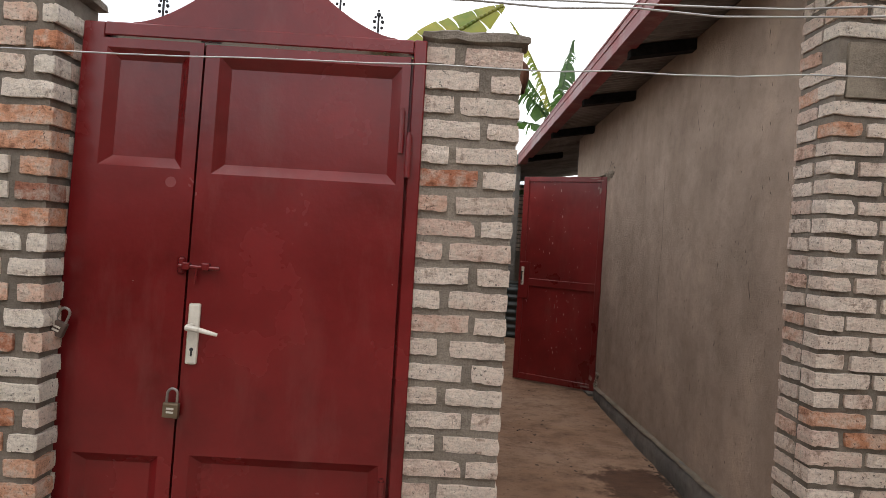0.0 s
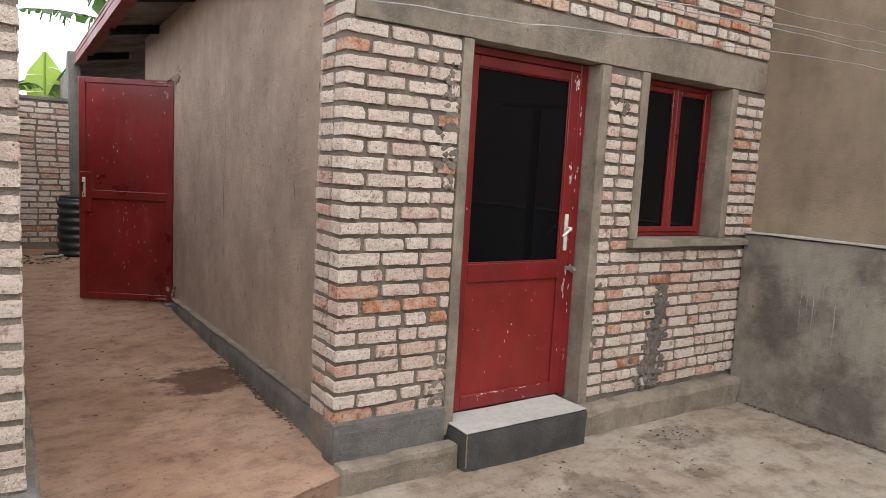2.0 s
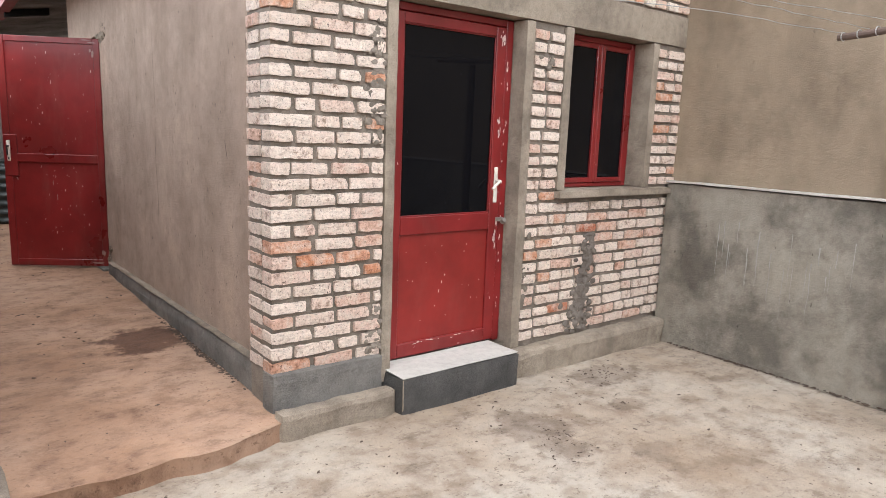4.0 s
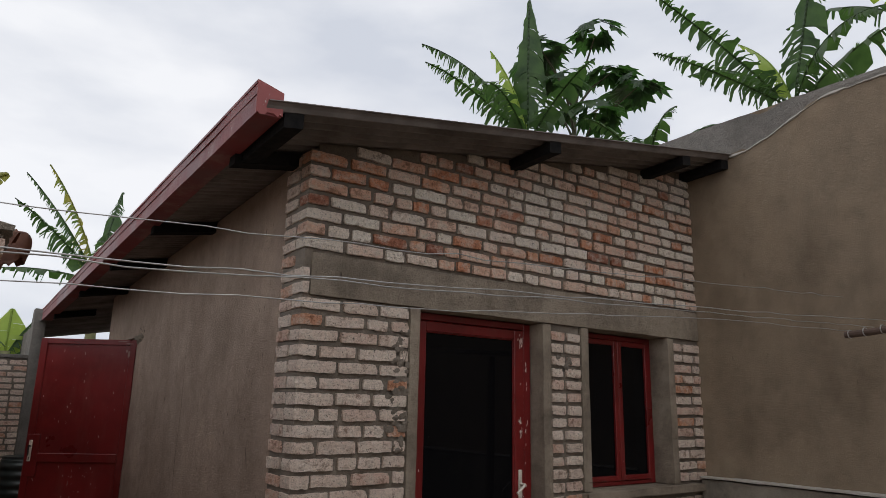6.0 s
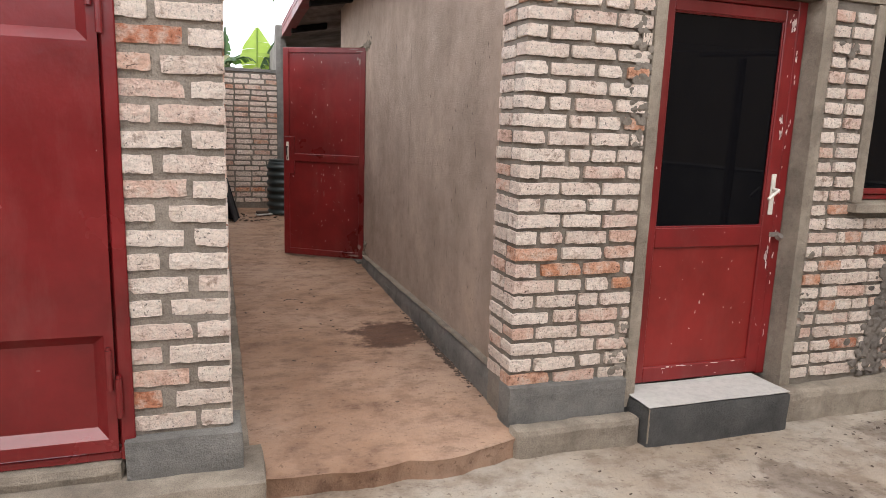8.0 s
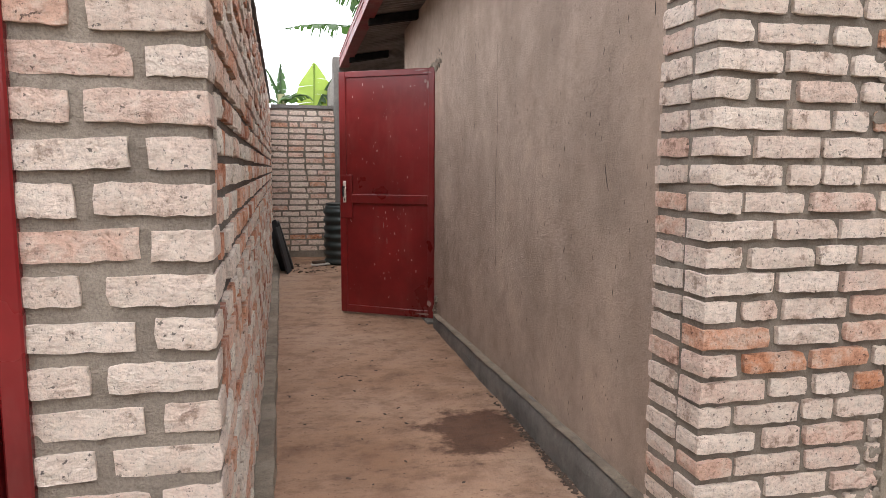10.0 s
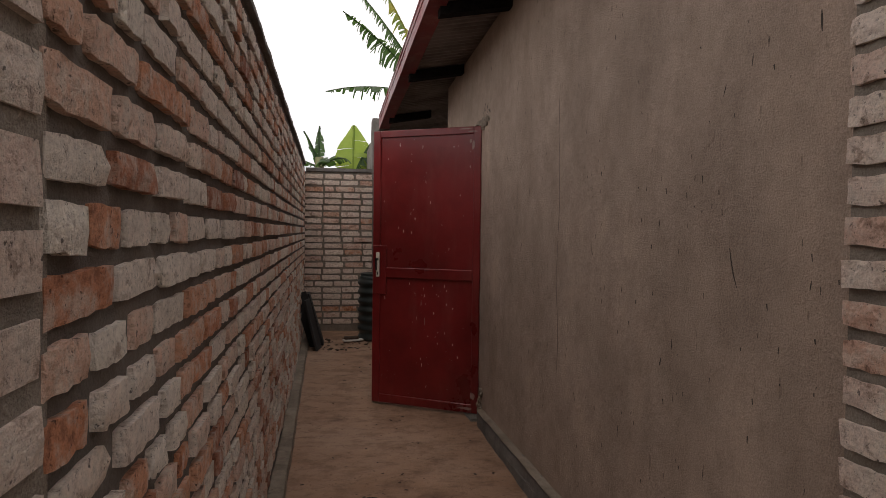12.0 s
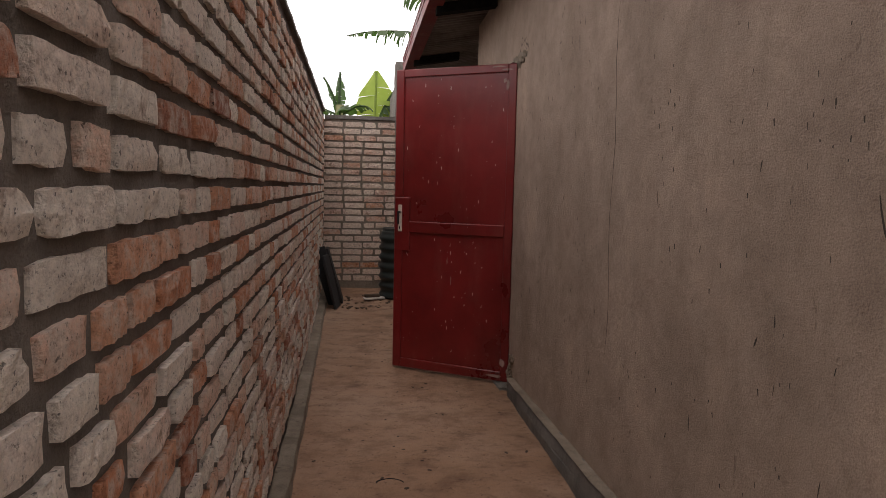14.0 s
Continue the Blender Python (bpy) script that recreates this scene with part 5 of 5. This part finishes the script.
# the marks are flat: shade inside gouges and crack is put into this colour
M_PIT = plain("shadowed_pit", (0.06, 0.047, 0.037), 1.0)
rng = random.Random(8)
crack = [(4.98 + 0.012 * math.sin(i * 0.7) + rng.uniform(-0.004, 0.004), 1.98 - i * 0.075) for i in range(19)]
part("crack", gouge(crack, 0.0022, 1), M_PIT, side, "thin vertical crack")
for n in range(46):
    y, z, l = rng.uniform(3.3, 6.4), rng.uniform(0.5, 2.5), rng.uniform(0.012, 0.05)
    lean = rng.uniform(-0.5, 0.25)
    part("gouge", gouge([(y + lean * l * q / 3, z + l * q / 3) for q in range(4)], rng.uniform(0.0015, 0.0035), n), M_PIT, side)
part("gouge", gouge([(3.60, 1.17), (3.615, 1.20), (3.628, 1.24), (3.635, 1.27)], 0.004, 90), M_PIT, side)

# broken plaster over the side doorway, lumps at its foot
rng = random.Random(61)
bm = bmesh.new()
crumbs = [(rng.uniform(6.42, 6.72), 2.045 + rng.gauss(0, 0.018), rng.uniform(0.010, 0.024)) for _ in range(46)]
crumbs += [(rng.gauss(6.56, 0.03), abs(rng.gauss(0.04, 0.06)) + 0.04, rng.uniform(0.014, 0.034)) for _ in range(40)]
for y, z, size in crumbs:
    made = bmesh.ops.create_icosphere(bm, subdivisions=2, radius=size, matrix=Matrix.Translation((side_x(y) + 0.016, y, z)) @ Matrix.Diagonal((0.5, 1.2, 0.9, 1)))
    for v in made["verts"]:
        v.co += 0.5 * size * noise.noise_vector(v.co * 40)
part("broken_plaster", bm, M_CEMENT, side, "crumbled plaster round the side doorway")
for n in range(26):
    y, z = rng.uniform(6.36, 6.60), 2.10 + rng.gauss(0, 0.02)
    part("gouge", gouge([(y + 0.02 * q / 3, z + 0.022 * q / 3 + 0.1 * (y - 6.45)) for q in range(4)], rng.uniform(0.003, 0.007), 200 + n), M_PIT, side)
structure(part("trim_side_threshold", rough_slab(SIDE - 0.02, SIDE + 0.17, 6.52, 7.5, -0.15, 0.035, 0.05, 0.008, 26), M_PLINTH), "low worn cement threshold of the side doorway", "threshold")

# broken ring in the passage floor
bm = bmesh.new()
arc = [(0.886 + 0.058 * math.cos(a), 5.25 + 0.05 * math.sin(a)) for a in np.linspace(0.15, 3.0, 12)]
pairs = [(bm.verts.new((x, y, 0.0125)), bm.verts.new((x + 0.004 * math.cos(i), y + 0.012, 0.012))) for i, (x, y) in enumerate(arc)]
for a, c in zip(pairs, pairs[1:]):
    bm.faces.new((a[0], c[0], c[1], a[1]))
structure(part("trim_floor_crack", bm, M_TIMBER), "crescent crack in the passage floor", "crack")


# ---- flaked paint on the house door's lock stile and frame ----
M_SMEAR = plain("dull_smear", (0.27, 0.17, 0.15), 0.9, vary=0.3, scale=40)
M_FLAKE = plain("bared_primer", (0.62, 0.50, 0.45), 0.8, vary=0.15)


def flakes(spots, y, seed):
    rng = random.Random(seed)
    bm = bmesh.new()
    for x, z, w, h in spots:
        ring = []
        for a in range(9):
            ang = 2 * math.pi * a / 9
            r = rng.uniform(0.5, 1.1)
            ring.append(bm.verts.new((x + w * r * math.cos(ang), y, z + h * r * math.sin(ang))))
        bm.faces.new(ring)
    return bm


rng = random.Random(31)
door = bpy.data.objects["house_door"]
spots = [(3.088 + rng.gauss(0, 0.008), rng.choice((0.72, 0.78, 0.83, 1.35, 1.42, 1.88, 1.92)) + rng.gauss(0, 0.02), rng.uniform(0.003, 0.010), rng.uniform(0.008, 0.03)) for _ in range(26)]
spots += [(rng.uniform(2.42, 3.02), rng.choice((0.11, 0.168)) + rng.gauss(0, 0.006), rng.uniform(0.006, 0.02), 0.003) for _ in range(14)]
part("flaked_paint", flakes(spots, FRONT + 0.0912, 2), M_FLAKE, door, "bare patches where the paint has flaked")
spots = [(rng.uniform(2.44, 3.0), rng.uniform(0.26, 0.74), rng.uniform(0.0015, 0.004), rng.uniform(0.002, 0.006)) for _ in range(18)] + [(2.71, 0.50, 0.004, 0.014), (2.73, 0.54, 0.005, 0.008), (2.69, 0.45, 0.003, 0.010)]
part("flaked_paint", flakes(spots, FRONT + 0.1055, 3), M_FLAKE, door)
spots = [(2.296 + rng.uniform(0, 0.004), 1.72 + rng.gauss(0, 0.02), 0.004, 0.02) for _ in range(5)] + [(3.14 + rng.gauss(0, 0.006), rng.uniform(0.2, 1.9), 0.004, rng.uniform(0.006, 0.02)) for _ in range(22)]
part("flaked_paint", flakes(spots, FRONT + 0.0992, 4), M_FLAKE, door)
swing = bpy.data.objects["side_door"]
bm = bmesh.new()
for _ in range(46):
    x, z = (rng.gauss(0.40, 0.10), rng.uniform(0.3, 0.9)) if rng.random() < 0.6 else (rng.uniform(0.08, 0.76), rng.uniform(1.06, 1.92))
    w, h = rng.uniform(0.0012, 0.003), rng.uniform(0.003, 0.018)
    bm.faces.new([bm.verts.new((x + w * math.cos(a) * rng.uniform(0.6, 1.1), 0.0068, z + h * math.sin(a) * rng.uniform(0.6, 1.1))) for a in np.linspace(0, 5.5, 7)])
part("flaked_paint", bm, M_FLAKE, swing)
bm = bmesh.new()
for x, z, w, h in ((0.055, 1.87, 0.012, 0.05), (0.075, 1.90, 0.016, 0.018), (0.06, 1.965, 0.05, 0.008), (0.12, 1.985, 0.06, 0.006), (0.04, 0.12, 0.025, 0.035), (0.09, 0.03, 0.07, 0.012), (0.42, 0.62, 0.005, 0.045), (0.45, 0.75, 0.004, 0.03)):
    bm.faces.new([bm.verts.new((x + w * math.cos(a) * rng.uniform(0.5, 1.1), 0.0228, z + h * math.sin(a) * rng.uniform(0.5, 1.1))) for a in np.linspace(0, 5.6, 9)] if x < 0.2 else [bm.verts.new((x + w * math.cos(a) * rng.uniform(0.5, 1.1), 0.0069, z + h * math.sin(a) * rng.uniform(0.5, 1.1))) for a in np.linspace(0, 5.6, 9)])
part("mortar_smear", bm, M_SMEAR, swing, "dull smears of mortar")


# pale lime drips down the dado
M_LIME = plain("lime_drip", (0.37, 0.345, 0.31), 0.9)
rng = random.Random(19)
bm = bmesh.new()
for n in range(22):
    y, z, l = rng.uniform(1.55, 2.45), rng.uniform(0.55, 0.85), rng.uniform(0.08, 0.38)
    w = rng.uniform(0.0015, 0.005)
    x = YARD_WALL - 0.0985
    edge = []
    for q in range(9):
        u = q / 8
        c = y + 0.006 * noise.noise(Vector((n, u * 3, 0)))
        ww = w * (1.1 - 0.7 * u) * rng.uniform(0.5, 1.2)
        edge.append((bm.verts.new((x, c - ww, z - l * u)), bm.verts.new((x, c + ww, z - l * u))))
    for a, c in zip(edge, edge[1:]):
        bm.faces.new((a[0], a[1], c[1], c[0]))
part("lime_drip", bm, M_LIME, bpy.data.objects["trim_dado"], "pale lime runs on the dado")


# small pits all over the plastered side wall, flat, their shade in the colour
rng = random.Random(44)
bm = bmesh.new()
nests = [(rng.uniform(3.3, 6.4), rng.uniform(0.3, 2.5)) for _ in range(26)]
for n in range(420):
    if rng.random() < 0.55:
        cy, cz = rng.choice(nests)
        y, z = rng.gauss(cy, 0.07), rng.gauss(cz, 0.13)
    else:
        y, z = rng.uniform(3.25, 6.5), rng.uniform(0.25, 2.55)
    if not (3.2 < y < 6.5 and 0.2 < z < 2.6):
        continue
    w, h = rng.uniform(0.0015, 0.0045), rng.uniform(0.002, 0.010)
    lean = rng.uniform(-0.6, 0.3) * h
    x = side_x(y) + 0.0193
    bm.faces.new([bm.verts.new((x, y - w * 0.6, z - h)), bm.verts.new((x, y + w * 0.4 , z - h * 0.8)), bm.verts.new((x, y + w + lean, z + h * 0.7)), bm.verts.new((x, y + lean - w * 0.3, z + h))][::-1])
tagged(part("pits", bm, M_PIT, side, "small dark pits"), kind="stuff")

# ---- brick courses, wall by wall ----
rng = random.Random(5)
f = face_south(FRONT)
# corner bricks alternate between the front and the side return
bricks = on(f, courses(QUOIN, 2.222, 0.17, 2.005, 0.0735, rng, 0.22, 0.021, first=(False, True)))
bricks += on(f, courses(3.262, 3.512, 0.065, 2.0, 0.0735, rng, 0.5, 0.022))
bricks += on(f, courses(3.512, YARD_WALL, 0.065, 0.965, 0.0735, rng, 0.4, 0.020))
bricks += on(f, courses(4.478, YARD_WALL, 1.03, 2.0, 0.0735, rng, 0.5, 0.022))
bricks += on(f, courses(QUOIN, YARD_WALL, 2.229, 4, 0.0735, rng, 0.52, 0.021, first=(False, True), top=lambda u: roof_z(u, FRONT) - 0.02))
low = [q for q in bricks if q[0].translation.z < 2.2]
lay(front, low, (M_BRICK, M_BRICK_JOINED), lambda p: p.x < 3.6, 1)
lay(upper, bricks[len(low):], (M_RAW, M_RAW_JOINED), lambda p: True, 11)
g = face_west(QUOIN)
bricks = on(g, courses(FRONT, 3.17, 0.17, 2.85, 0.0735, rng, 0.5, 0.022, lead=(0.122, 0.122), first=(True, False), top=lambda u: roof_z(SIDE, u) - 0.03))
bricks += [(m @ Matrix.Diagonal((1, 0.32, 1, 1)), l, h, hd) for m, l, h, hd in on(g, courses(FRONT, 3.02, 2.0085, 2.2, 0.0735, rng, 0.9, 0.022))]
lay(side, bricks, (M_BRICK, M_BRICK_JOINED), lambda p: True, 2)
# pier and passage wall
f = face_south(2.65)
rows = []
for r in range(22):
    z = 0.247 + 0.0818 * (r + 0.5)
    short, long_ = rng.uniform(0.098, 0.112), rng.uniform(0.185, 0.208)
    for u0, l in (((0.078, short), (LANE_WALL - long_, long_)) if r % 2 else ((0.078, long_), (LANE_WALL - short, short))):
        rows.append((u0 + l / 2, z + rng.uniform(-0.003, 0.003), l, 0.057 + rng.uniform(-0.005, 0.004), l < 0.14))
bricks = on(f, rows)
PIER_BRICKS = len(bricks)
g = face_east(LANE_WALL)
bricks += on(g, courses(2.65, BACK, 0.09, 2.05, 0.0735, rng, 0.62, 0.024, lead=(0.112, 0.118), side_joint=0.028))
lay(lane, bricks[:PIER_BRICKS], (M_BRICK, M_BRICK_JOINED), lambda p: True, 31)
lay(lane, bricks[PIER_BRICKS:], (M_RAW, M_RAW_JOINED), lambda p: p.y < 4.2 and p.z > 0.5, 3)
f = face_south(BACK)
lay(back, on(f, courses(LANE_WALL, 1.186, 0.2, 1.98, 0.0735, rng, 0.15, 0.02)) + on(face_south(12.0), courses(1.325, 3.6, 1.2, 2.33, 0.0735, rng, 0.15, 0.02)), (M_BRICK, M_BRICK_JOINED), lambda p: p.y < 11, 4)
f = face_south(GATE_Y - 0.13)
bricks = on(f, courses(-2.4, -1.075, -0.1, 2.12, 0.0805, rng, 0.4, 0.023))
bricks += on(face_east(-1.08), courses(GATE_Y - 0.02, GATE_Y + 0.14, -0.1, 2.12, 0.0805, rng, 0.4, 0.023))
lay(gate_wall, bricks, (M_RAW, M_RAW_JOINED), lambda p: p.x > -2.0, 5)
